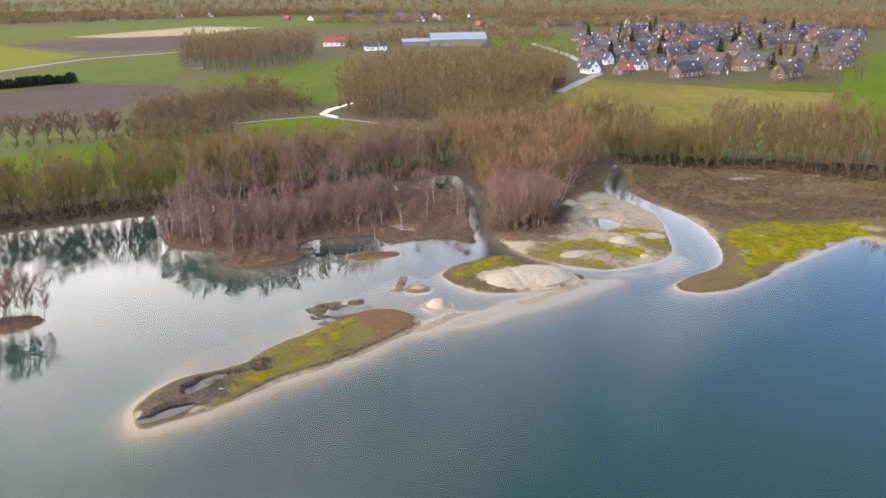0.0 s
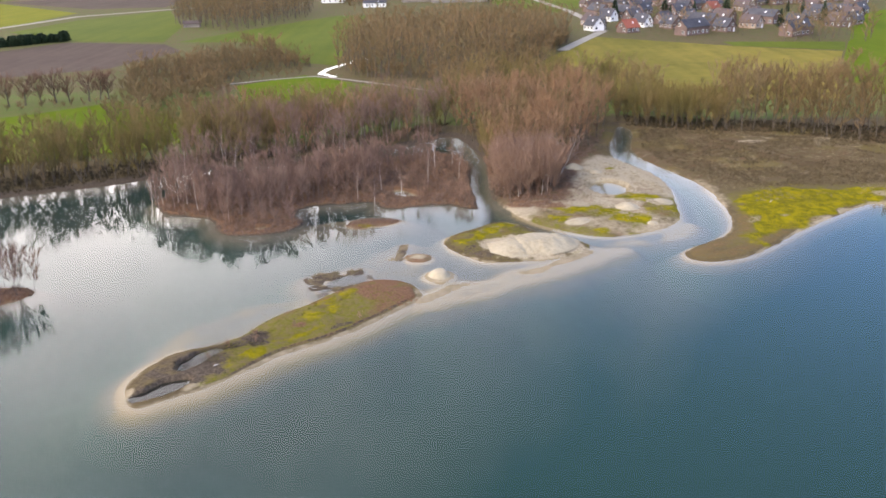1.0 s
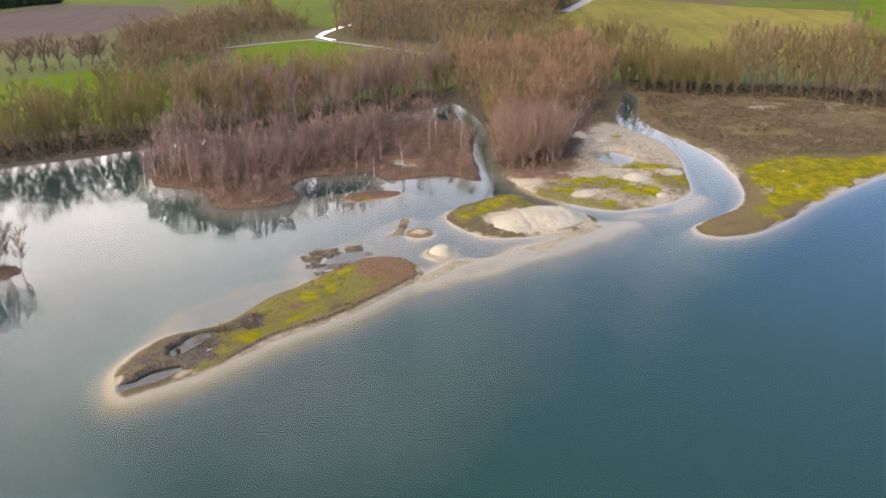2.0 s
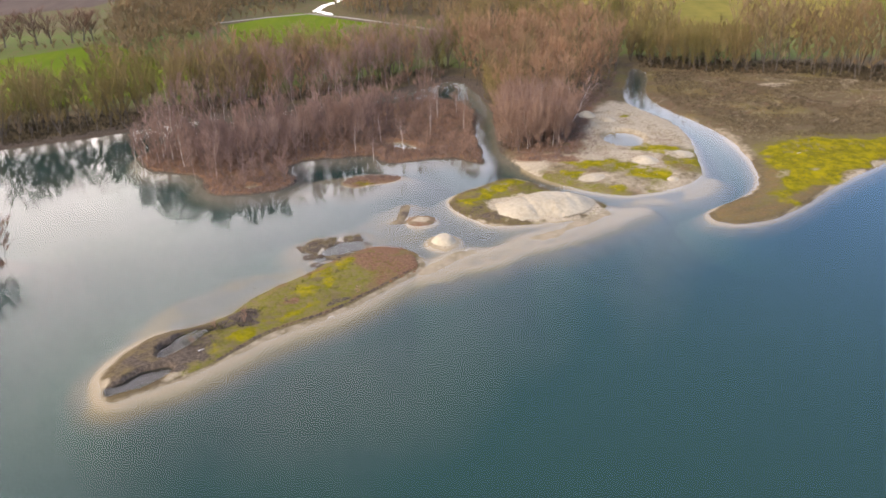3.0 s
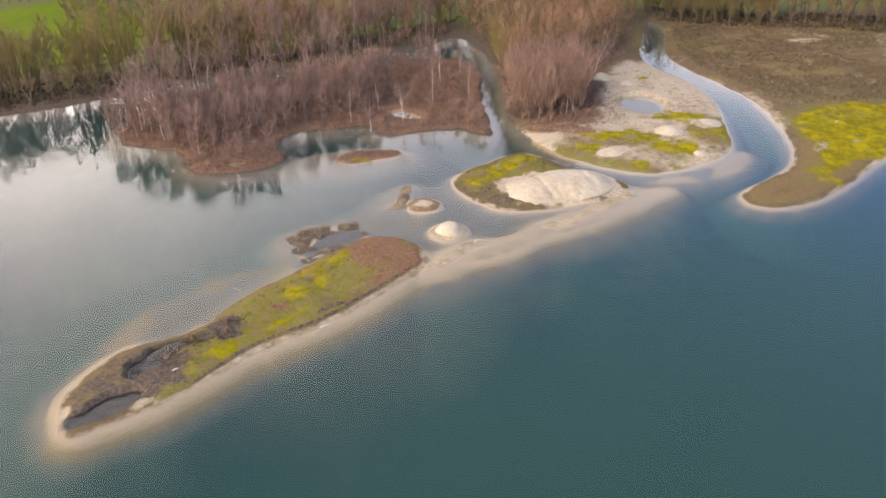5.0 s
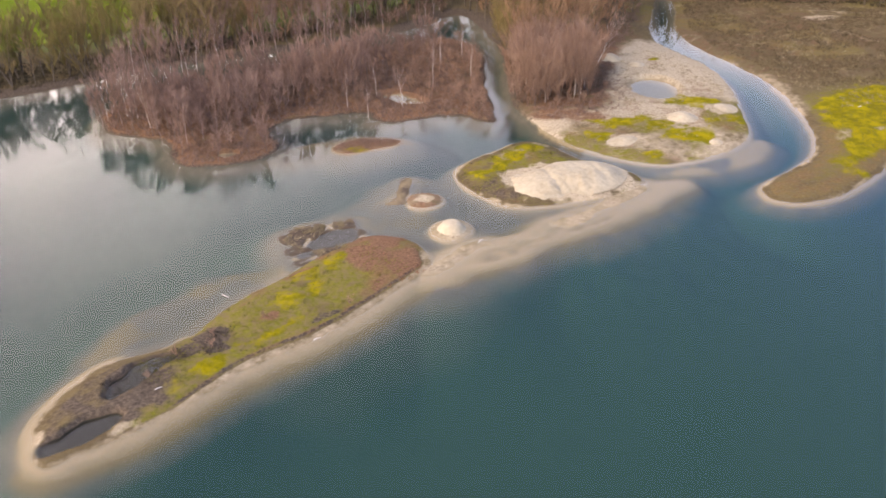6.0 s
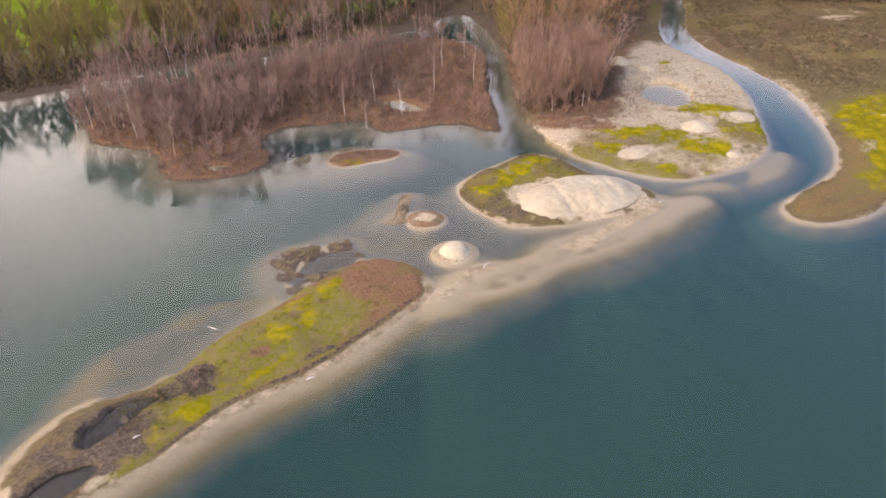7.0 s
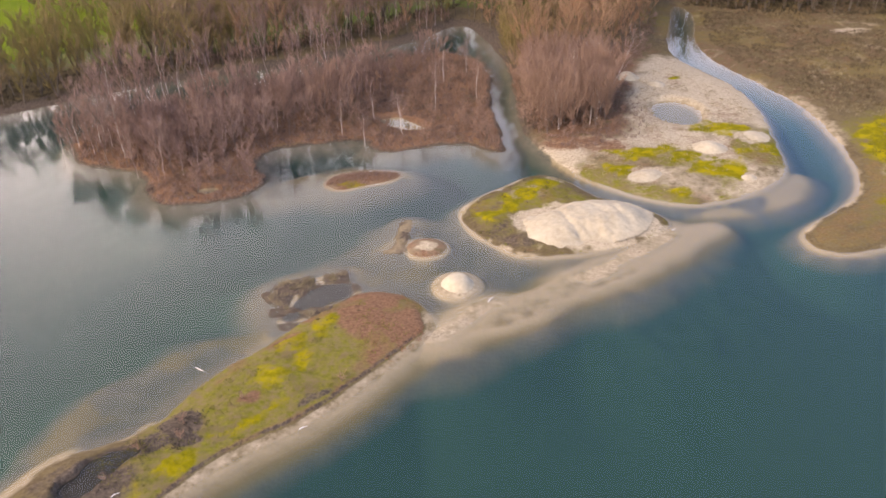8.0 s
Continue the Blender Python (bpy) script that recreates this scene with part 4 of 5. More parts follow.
def solo(kind, i):
    """The first tree of a form, of which the others are copies, waiting to be placed."""
    if (kind, i) not in SOLO:
        wood, brush = FORMS[kind][i]
        twigs = TWIG_OF.get(kind, kind)
        SOLO[kind, i] = (mesh_of("trunk", *wood, BARK_OF.get(kind, BARK), True),
                         mesh_of("crown", *brush, TWIG_SINGLE[twigs]))
    return SOLO[kind, i]


FIRST = {}


def plant(kind, x, y, z, height, label, group, rng):
    i = int(rng.integers(0, len(FORMS[kind])))
    size = height / FORMS[kind][i][0][0][:, 2].max()
    wide = size * rng.uniform(0.85, 1.15)
    at = pose(x, y, z - 0.08, rng.normal(0, 2.0), rng.normal(0, 2.0), rng.uniform(0, 360)) @ Matrix.Diagonal((wide, wide, size, 1))
    if (kind, i) not in FIRST:
        ob = thing(kind.replace("white_", "").replace("tall_", "") + "_tree" if kind not in ("shrub", "coppice") else "shrub", label, "tree" if kind not in ("shrub", "coppice") else "shrub", group)
        trunk, crown = solo(kind, i)
        part("trunk", trunk, ob)
        part("crown", crown, ob)
        FIRST[kind, i] = ob
    else:
        ob = copy_thing(FIRST[kind, i], Matrix.Identity(4))
        tagged(ob, label, "", group)
    ob.matrix_basis = at
    return ob


def scatter(poly, count, gap, rng, keep=None):
    """Up to count places inside an outline, at least gap apart."""
    p = np.asarray(poly, float)
    lo, hi = p.min(0), p.max(0)
    tries = rng.uniform(lo, hi, (count * 14, 2))
    tries = tries[inside_by(p, tries[:, 0], tries[:, 1]) > 0]
    if keep is not None:
        tries = tries[keep(tries[:, 0], tries[:, 1])]
    out, cells = [], {}
    for x, y in tries:
        c = (int(x // gap), int(y // gap))
        if any((x - u) ** 2 + (y - v) ** 2 < gap * gap for i in (-1, 0, 1) for j in (-1, 0, 1) for u, v in cells.get((c[0] + i, c[1] + j), ())):
            continue
        cells.setdefault(c, []).append((x, y))
        out.append((x, y))
        if len(out) == count:
            break
    return out


def wood_stuff(name, label, spots, rng, category="wood"):
    """Trees massed into one wood. spots: kind, x, y, z, height."""
    ob = thing(name, label, category, kind="stuff")
    woods, brushes, tints = [], {}, {}
    for kind, x, y, z, height in spots:
        i = int(rng.integers(0, len(FORMS[kind])))
        (wv, wf), (bv, bf) = FORMS[kind][i]
        size = height / wv[:, 2].max()
        a = rng.uniform(0, 2 * math.pi)
        turn = np.array([[math.cos(a), -math.sin(a), 0], [math.sin(a), math.cos(a), 0], [0, 0, 1]]) * size
        turn[:2] *= rng.uniform(0.9, 1.2)
        woods.append((wv @ turn.T + (x, y, z - 0.1), wf))
        key = TWIG_OF.get(kind, kind)
        brushes.setdefault(key, []).append((bv @ turn.T + (x, y, z - 0.1), bf))
        tints.setdefault(key, []).append(np.full((len(bv), 3), rng.uniform()))
    part("trunks", mesh_of("trunks", *join(woods), BARK), ob)
    for key, pieces in brushes.items():
        part(key + "_crowns", mesh_of(key + "_crowns", *join(pieces), TWIG_JOINED[key], tint=np.concatenate(tints[key])), ob)
    return ob


rng = np.random.default_rng(7)
# birches of the wooded island
island_wood = [(-54, 161), (-44, 157.5), (-42, 153), (-36, 153.5), (-29, 160), (-24, 167), (-16, 171), (-13, 182), (-2, 196),
               (-5, 200), (-20, 192.5), (-33, 185.5), (-44, 180), (-53, 176), (-55, 170)]
for x, y in scatter(island_wood, 250, 1.6, rng):
    # tall with bare stems along the channel behind, low just before it
    inland = (x + 44) * 0.516 - (y - 182) * 0.856
    if inland < 4.5:
        kind, tall = ("tall_birch" if rng.uniform() < 0.8 else "white_birch"), rng.uniform(8.5, 12.0)
        if rng.uniform() < 0.25:
            continue
    elif inland < 9.5:
        kind, tall = "birch", rng.uniform(2.2, 4.0)
    else:
        kind, tall = ("birch" if rng.uniform() < 0.82 else "tall_birch"), rng.uniform(5.0, 8.6) * (0.8 if inland < 14 else 1.0)
    plant(kind, x, y, isle_at("brown", x, y), tall, "bare birch with pale trunk and purple-brown twigs on heath", "birches of the wooded island", rng)
for x, y in scatter([(-55, 160), (-47, 159), (-44, 163), (-48, 174), (-55, 174)], 16, 1.9, rng):
    plant("tall_birch" if rng.uniform() < 0.6 else "white_birch", x, y, isle_at("brown", x, y), rng.uniform(7, 9.5), "slender bare birch with a long pale stem on heath", "birches of the wooded island", rng)
for x, y in scatter([(-12, 162), (4, 164), (3, 194), (-6, 190), (-14, 176), (-20, 166)], 8, 4.0, rng):
    plant("white_birch", x, y, isle_at("brown", x, y), rng.uniform(5, 8), "slender bare birch with white trunk on red-brown heath", "birches of the wooded island", rng)
for x, y in scatter([(-40, 147.5), (-30, 147.5), (-26, 151), (-29, 157), (-38, 156)], 9, 2.4, rng):
    plant("birch", x, y, isle_at("brown", x, y), rng.uniform(3, 5.5), "young bare birch at the water's edge", "birches of the wooded island", rng)
for x, y in scatter(LEFT_ISLET, 16, 1.6, rng):
    plant("birch", x, y, isle_at("left_islet", x, y), rng.uniform(5, 7.5), "bare brown birch on a small islet", "birches of the small islet", rng)
# grove on the sandy point
grove_back = [(10.6, 186), (20, 181), (23.5, 187), (28, 197), (35, 207), (41, 226), (46, 240), (40, 250), (6, 246), (3, 226), (7.2, 214), (8.8, 204)]
for x, y in scatter(grove_back, 130, 2.6, rng):
    plant("bare" if rng.uniform() < 0.7 else "alder", x, y, level_at(x, y), rng.uniform(9.5, 13.0), "tall bare tree with warm brown twigs in a dense grove", "trees of the grove", rng)
for x, y in scatter([(10, 186), (16, 188), (17, 206), (9.2, 205)], 20, 2.0, rng):
    plant("willow", x, y, level_at(x, y), rng.uniform(7, 9.5), "bare yellow-green willow at the edge of a grove", "trees of the grove", rng)
grove_front = [(10.6, 167), (13, 164.4), (21.5, 166), (23.2, 172), (23, 184), (12, 188), (10.5, 176)]
for x, y in scatter(grove_front, 62, 1.75, rng):
    plant("coppice", x, y, level_at(x, y), rng.uniform(6, 8.5), "bare reddish coppice shrub with many upright stems", "coppice of the grove", rng)
for x, y in scatter(grove_front, 24, 1.9, rng):
    plant("white_birch", x, y, level_at(x, y), rng.uniform(7, 9), "white-stemmed birch standing in reddish coppice", "birches of the grove", rng)
leaning = plant("white_birch", 24.6, 182.0, level_at(24.6, 182), 9.5, "leaning birch with a bare white trunk beside a grove", "birches of the grove", rng)
leaning.matrix_basis = pose(24.6, 182.0, level_at(24.6, 182) - 0.1, -12, 30, 0) @ Matrix.Diagonal((1.1, 1.1, 1.15, 1))
# willows on the left bank
bank = [(-140, 150), (-106, 165.5), (-90, 173), (-71, 181.5), (-63, 187), (-49, 196), (-34, 200), (-42, 214), (-62, 208), (-90, 196), (-140, 173)]
for x, y in scatter(bank, 150, 2.7, rng):
    plant("willow" if rng.uniform() < 0.7 else "alder", x, y, level_at(x, y), rng.uniform(8.0, 12.5), "bare olive-brown tree with dark stems on the grassy bank", "trees of the bank", rng)
# row of trees behind the eastern point
row_east = [(70, 223), (84, 218), (104, 203), (140, 186), (146, 200), (110, 222), (88, 234), (72, 236)]
for x, y in scatter(row_east, 95, 2.7, rng):
    plant("alder", x, y, level_at(x, y), rng.uniform(12, 16.5), "tall bare alder with brown twigs in a row", "alders behind the point", rng)
row_mid = [(47, 236), (51, 228), (62, 224), (72, 222), (74, 236), (60, 244), (48, 246)]
for x, y in scatter(row_mid, 75, 2.3, rng):
    plant("willow", x, y, level_at(x, y), rng.uniform(7.5, 10.5), "bare yellow-green willow behind the point", "willows behind the point", rng)
for line in ([(6.2, 160), (5.2, 170), (4.6, 180), (5.4, 189), (3.5, 198)],):
    for k in range(14):
        t = k / 13 * (len(line) - 1)
        x, y = (np.interp(t, range(len(line)), [q[i] for q in line]) for i in (0, 1))
        plant("shrub", x - 1.2 + rng.normal(0, 0.4), y, isle_at("brown", x - 1.2, y), rng.uniform(1.5, 3.2), "reddish bare bush on the bank of a channel", "bushes along the channel", rng)
for x, y in scatter([(-12, 162.5), (4, 164), (3.5, 192), (-8, 188), (-14, 176), (-22, 168)], 60, 2.0, rng, lambda x, y: blob(x, y, -8.3, 171.2, 5, 3, -38) < 0):
    plant("shrub", x, y, isle_at("brown", x, y), rng.uniform(1.0, 2.6), "low red-brown bare bush on heath", "bushes of the wooded island", rng)
for x, y in scatter([(-54, 161), (-47, 159.5), (-41, 157), (-37, 148), (-28, 150), (-27, 155), (-33, 158), (-30, 162), (-42, 163), (-53, 168)], 34, 2.2, rng):
    plant("shrub", x, y, isle_at("brown", x, y), rng.uniform(0.9, 2.0), "low red-brown bare bush on heath", "bushes of the wooded island", rng)
for x, y in scatter([(10.5, 166), (14, 162), (22, 163.6), (25, 170), (26, 180), (24, 186), (12, 168)], 26, 2.0, rng):
    plant("shrub", x, y, level_at(x, y), rng.uniform(0.8, 1.8), "low pinkish bare bush at the edge of a grove", "bushes of the grove", rng)
for k in range(20):
    x, y = 10.0 + rng.normal(0, 0.5), 167 + 1.9 * k
    if k < 12:
        plant("shrub", x, y, level_at(x, y), rng.uniform(1.6, 3.4), "reddish bare bush on the bank of a channel", "bushes along the channel", rng)
    else:
        plant("willow", x + 0.6, y, level_at(x + 0.6, y), rng.uniform(5.5, 8.5), "bare olive willow that overhangs a channel", "trees of the grove", rng)
# slender birches and bushes on the far bank of the channel behind the island
far_bank = [(-48, 199), (-34, 201.5), (-18, 208.5), (-6, 217), (0.5, 224.5), (-2, 230), (-20, 215.5), (-36, 207), (-50, 204)]
for x, y in scatter(far_bank, 50, 1.8, rng):
    plant("tall_birch", x, y, level_at(x, y), rng.uniform(8.0, 11.5), "slender bare birch on the bank of a channel", "birches along the channel", rng)
for x, y in scatter(far_bank, 46, 1.7, rng):
    plant("shrub", x, y, level_at(x, y), rng.uniform(1.4, 3.2), "brown bare bush on the bank of a channel", "bushes along the channel", rng)
# pollards along a ditch
for k in range(9):
    x, y = -137 + 4.1 * k + rng.normal(0, 0.8), 268.5 + 1.6 * k + rng.normal(0, 0.6)
    plant("pollard", x, y, 0.9, rng.uniform(7, 9), "old pollard willow with a head of reddish twigs", "pollards along the ditch", rng)

belt = [(-48, 198.5), (-34, 201.5), (-18, 209), (-7, 217.5), (1, 225.5), (4, 250), (-8, 246), (-30, 236), (-56, 224), (-62, 212)]
spots = [(("bare", "willow", "tall_birch", "tall_birch")[int(rng.integers(0, 4))], x, y, level_at(x, y), rng.uniform(8.5, 12.5)) for x, y in scatter(belt, 185, 2.7, rng)]
wood_stuff("lakeside_wood", "bare brown and olive wood behind the channel", spots, rng)
north = [(4, 250), (46, 250), (62, 246), (66, 275), (40, 300), (22, 318), (6, 300), (-2, 270)]
spots = [("far" if rng.uniform() < 0.6 else "willow", x, y, 0.9, rng.uniform(8, 12)) for x, y in scatter(north, 125, 4.1, rng)]
wood_stuff("brown_wood", "bare brown wood between the grove and the fields", spots, rng)
scrub = [(-100, 287), (-95, 304), (-75, 302), (-72, 336), (-50, 346), (-66, 372), (-88, 380), (-103, 355), (-117, 340), (-108, 300)]
spots = [("far", x, y, 0.9, rng.uniform(4.0, 9.0)) for x, y in scatter(scrub, 190, 3.4, rng)]
spots += [("bush", x, y, 0.9, rng.uniform(3.0, 6.0)) for x, y in scatter(scrub, 160, 3.4, rng)]
spots += [("bush", x, y, 0.9, rng.uniform(2.5, 4.5)) for x, y in scatter([(-95, 270), (-70, 262), (-40, 250), (-30, 240), (-60, 230), (-92, 240), (-98, 258)], 110, 2.9, rng)]
spots += [("bush", x, y, 0.9, rng.uniform(3, 5.5)) for x, y in scatter([(-90, 262), (-66, 284), (-76, 300), (-100, 290), (-102, 280)], 60, 2.8, rng)]
wood_stuff("hedge_scrub", "brown hedges and scrub between meadows", spots, rng, "scrub")
mid_wood = [(-43, 349), (-29, 318), (3, 305), (25, 327), (59, 416), (62, 450), (52, 480), (10, 470), (-40, 440)]
spots = [("far", x, y, 0.9, rng.uniform(11, 17)) for x, y in scatter(mid_wood, 430, 4.5, rng)]
spots += [("bush", x, y, 0.9, rng.uniform(3, 5)) for x, y in scatter([(-44, 346), (-29, 317), (3, 303), (27, 325), (60, 416), (50, 420), (20, 340), (0, 318), (-26, 330), (-38, 350)], 120, 2.6, rng)]
spots += [("far", x, y, 0.9, rng.uniform(9, 13)) for x, y in scatter([(-29, 318), (3, 305), (25, 327), (59, 416), (52, 418), (20, 336), (0, 314), (-27, 326)], 60, 3.4, rng)]
wood_stuff("oak_wood", "dense bare brown wood in front of a village", spots, rng)
far_wood = [(-157, 535), (-112, 490), (-84, 575), (-91, 655), (-180, 645)]
spots = [("far", x, y, 0.9, rng.uniform(12, 17)) for x, y in scatter(far_wood, 230, 5.6, rng)]
wood_stuff("copse", "bare purple-brown copse between fields", spots, rng)


# ---------------------------------------------------------------- fields and roads
def field_material(name, a, b, stripe=0.0, turn=0.0):
    m = Nodes(name, 0.95)
    m.bsdf.inputs["Specular IOR Level"].default_value = 0.05
    n = m.math("ADD", m.math("MULTIPLY", m.noise(0.018, 4), 0.6), m.math("MULTIPLY", m.noise(0.25, 5, 0.65), 0.4))
    if stripe:
        n = m.math("ADD", m.math("MULTIPLY", n, 0.7), m.math("MULTIPLY", m.noise(stripe, 2, 0.5, (1.0, 0.04, 1.0, radians(turn))), 0.3))
    return m.done(m.mix(m.span(n, 0.38, 0.62), a, b))


MEADOW = field_material("bright_meadow", (0.064, 0.098, 0.001), (0.098, 0.128, 0.002), 0.5, 30)
GRASS = field_material("pasture", (0.0640, 0.0864, 0.0080), (0.0944, 0.1120, 0.0112), 0.3, 20)
STUBBLE = field_material("olive_stubble", (0.105, 0.095, 0.014), (0.205, 0.158, 0.028), 0.12, 75)
MUSTARD = field_material("yellow_green_crop", (0.1120, 0.1240, 0.0024), (0.1600, 0.1520, 0.0040), 0.2, 60)
PLOUGH = field_material("ploughed_soil", (0.0600, 0.0404, 0.0304), (0.0920, 0.0654, 0.0480), 0.5, 75)
TAN = field_material("tan_stubble", (0.26, 0.20, 0.10), (0.36, 0.28, 0.15), 0.3, 70)
ASPHALT = plain("pale_track", (0.22, 0.19, 0.15), (0.31, 0.275, 0.225), 0.6)


def field(label, poly, mat, z, name="field"):
    p = [(x, y, z) for x, y in poly]
    me = mesh_of(name, p, [tuple(range(len(p)))], mat)
    tagged(new(name, me), label, name, kind="structure")


field("vivid green meadow behind the willows", [(-150, 200), (-112, 192), (-90, 200), (-66, 214), (-60, 232), (-93, 268), (-102, 274), (-121, 255), (-150, 240)], MEADOW, 1.087)
field("vivid green meadow beside a pale track", [(-70, 303), (-50, 325), (-4, 281), (-12, 262), (-30, 252), (-58, 261)], MEADOW, 1.090)
field("purple-brown ploughed field", [(-300, 330), (-193, 319), (-166, 328), (-131, 350), (-117, 404), (-133, 433), (-186, 447), (-205, 410), (-300, 408)], PLOUGH, 1.075)
field("green pasture before a copse", [(-241, 503), (-231, 577), (-192, 645), (-148, 516), (-136, 441), (-186, 452)], GRASS, 1.093)
field("yellow-green crop field", [(-468, 796), (-376, 763), (-254, 635), (-255, 557), (-263, 529), (-300, 505), (-480, 560)], MUSTARD, 1.099)
field("bare brown field", [(-366, 761), (-255, 900), (-205, 756), (-207, 680), (-260, 673)], PLOUGH, 1.105)
field("tan stubble field", [(-366, 880), (-289, 1072), (-200, 1030), (-246, 888), (-314, 859)], TAN, 1.111)
field("wide green pasture", [(-700, 1000), (-532, 1086), (-323, 1359), (-66, 1353), (-86, 988), (-200, 1031), (-289, 1073), (-366, 881), (-373, 776), (-470, 798)], GRASS, 1.117)
field("olive stubble field beside a village", [(26, 318), (74, 437), (130, 390), (166, 369), (133, 300), (120, 262), (66, 262), (41, 296)], STUBBLE, 1.081)
field("bright green meadow", [(134, 300), (243, 528), (290, 577), (420, 560), (300, 270), (134, 250)], MEADOW, 1.096)
field("village green lawn", [(128, 408), (181, 401), (168, 372), (128, 392)], GRASS, 1.102)
field("green pasture among hedges", [(-130, 440), (-107, 494), (-66, 580), (-47, 577), (-41, 349), (-56, 359), (-95, 436)], GRASS, 1.105)
field("green pasture beyond a farm", [(55, 949), (116, 828), (163, 918), (116, 647), (74, 578), (38, 662)], GRASS, 1.108)


def strip(label, pts, width, mat, z, name="road"):
    """A road or ditch of even width along points."""
    p = np.array(pts, float)
    ahead = np.gradient(p, axis=0)
    ahead /= np.linalg.norm(ahead, axis=1, keepdims=True)
    side = np.stack([-ahead[:, 1], ahead[:, 0]], 1) * width / 2
    v = [(*q, z) for q in np.concatenate([p - side, p + side])]
    n = len(p)
    tagged(new(name, mesh_of(name, v, [(i, i + 1, n + i + 1, n + i) for i in range(n - 1)], mat)), label, name, kind="structure")


strip("pale gravel track beside a meadow", [(-75, 306), (-60, 316), (-46, 322), (-33, 313), (-18, 300), (-2, 285)], 1.7, ASPHALT, 1.123)
strip("bright water of a bending stream", [(-30, 372), (-38, 352), (-43, 340), (-44.5, 328), (-38, 319)], 2.6, WATER, 1.135, "stream")
strip("pale farm road between fields", [(-330, 470), (-260, 522), (-242, 605), (-195, 656), (-150, 690)], 6, ASPHALT, 1.141)
strip("village road beside a field", [(73, 700), (84, 586), (86, 500), (83, 461), (66, 420), (52, 385)], 5, ASPHALT, 1.147)

# ---------------------------------------------------------------- buildings
BRICK = plain("red_brick", (0.115, 0.082, 0.072), (0.175, 0.120, 0.102), 0.8)
PALE_BRICK = plain("tan_brick", (0.26, 0.19, 0.145), (0.36, 0.27, 0.21), 0.8)
RENDER = plain("white_render", (0.68, 0.67, 0.65), (0.80, 0.79, 0.77), 0.4)
SLATE = plain("dark_roof_tiles", (0.040, 0.040, 0.048), (0.085, 0.082, 0.090), 0.9)
RED_TILE = plain("red_roof_tiles", (0.20, 0.060, 0.040), (0.30, 0.10, 0.065), 0.9)
BROWN_TILE = plain("brown_roof_tiles", (0.065, 0.050, 0.048), (0.115, 0.085, 0.078), 0.9)
METAL = plain("pale_sheet_metal", (0.20, 0.225, 0.26), (0.28, 0.305, 0.335), 0.2, 0.5)
GREY_WALL = plain("grey_brown_boards", (0.14, 0.125, 0.11), (0.22, 0.20, 0.18), 0.8)
FRAME = plain("white_window_frames", (0.70, 0.70, 0.68), (0.80, 0.80, 0.78), 1.0, 0.5)
GLASS = Nodes("window_glass", 0.08)
GLASS.bsdf.inputs["Specular IOR Level"].default_value = 0.6
GLASS = GLASS.done((0.02, 0.025, 0.03))
WALLS = {"red brick": BRICK, "tan brick": PALE_BRICK, "white": RENDER}
ROOFS = {"dark": SLATE, "red": RED_TILE, "brown": BROWN_TILE}
HOUSES = {}


def gable_walls(w, l, eaves, ridge, mat):
    bm = bmesh.new()
    ends = []
    for y in (-l / 2, l / 2):
        ends.append([bm.verts.new(p) for p in ((-w / 2, y, 0), (w / 2, y, 0), (w / 2, y, eaves), (0, y, ridge), (-w / 2, y, eaves))])
    a, b = ends
    bm.faces.new(a)
    bm.faces.new(b[::-1])
    for i in range(5):
        bm.faces.new((a[(i + 1) % 5], a[i], b[i], b[(i + 1) % 5]))
    bmesh.ops.recalc_face_normals(bm, faces=bm.faces)
    return bm_mesh("wall", bm, mat)


def gable_roof(w, l, eaves, ridge, mat, over=0.45, thick=0.22):
    bm = bmesh.new()
    rise = (ridge - eaves) / (w / 2)
    low = eaves - rise * over
    ring = [(-w / 2 - over, low), (0, ridge), (w / 2 + over, low), (w / 2 + over, low + thick), (0, ridge + thick), (-w / 2 - over, low + thick)]
    a = [bm.verts.new((x, -l / 2 - over, z + 0.02)) for x, z in ring]
    b = [bm.verts.new((x, l / 2 + over, z + 0.02)) for x, z in ring]
    bm.faces.new(a)
    bm.faces.new(b[::-1])
    for i in range(6):
        j = (i + 1) % 6
        bm.faces.new((a[j], a[i], b[i], b[j]))
    bmesh.ops.recalc_face_normals(bm, faces=bm.faces)
    return bm_mesh("roof", bm, mat)


def window_at(parent, x, y, z, w, h, along_y):
    """A window with frame and pane on a wall; along_y: the wall runs along y."""
    s = 1 if (x if along_y else y) > 0 else -1
    bm = bmesh.new()
    for dx, dz, sx, sz in ((0, h / 2, w + 0.12, 0.12), (0, -h / 2, w + 0.2, 0.12), (-w / 2, 0, 0.12, h), (w / 2, 0, 0.12, h)):
        box(bm, 0, 0, dz, sx, 0.1, sz) if not dx else box(bm, dx, 0, dz, sx, 0.098, sz)
    frame_me = bm_mesh("window", bm, FRAME)
    bm = bmesh.new()
    box(bm, 0, 0, 0, w, 0.05, h)
    win = part("window", frame_me, parent)
    win.matrix_basis = pose(x + (0.04 * s if along_y else 0), y + (0 if along_y else 0.04 * s), z, 0, 0, 90 if along_y else 0)
    part("pane", bm_mesh("pane", bm, GLASS), win)


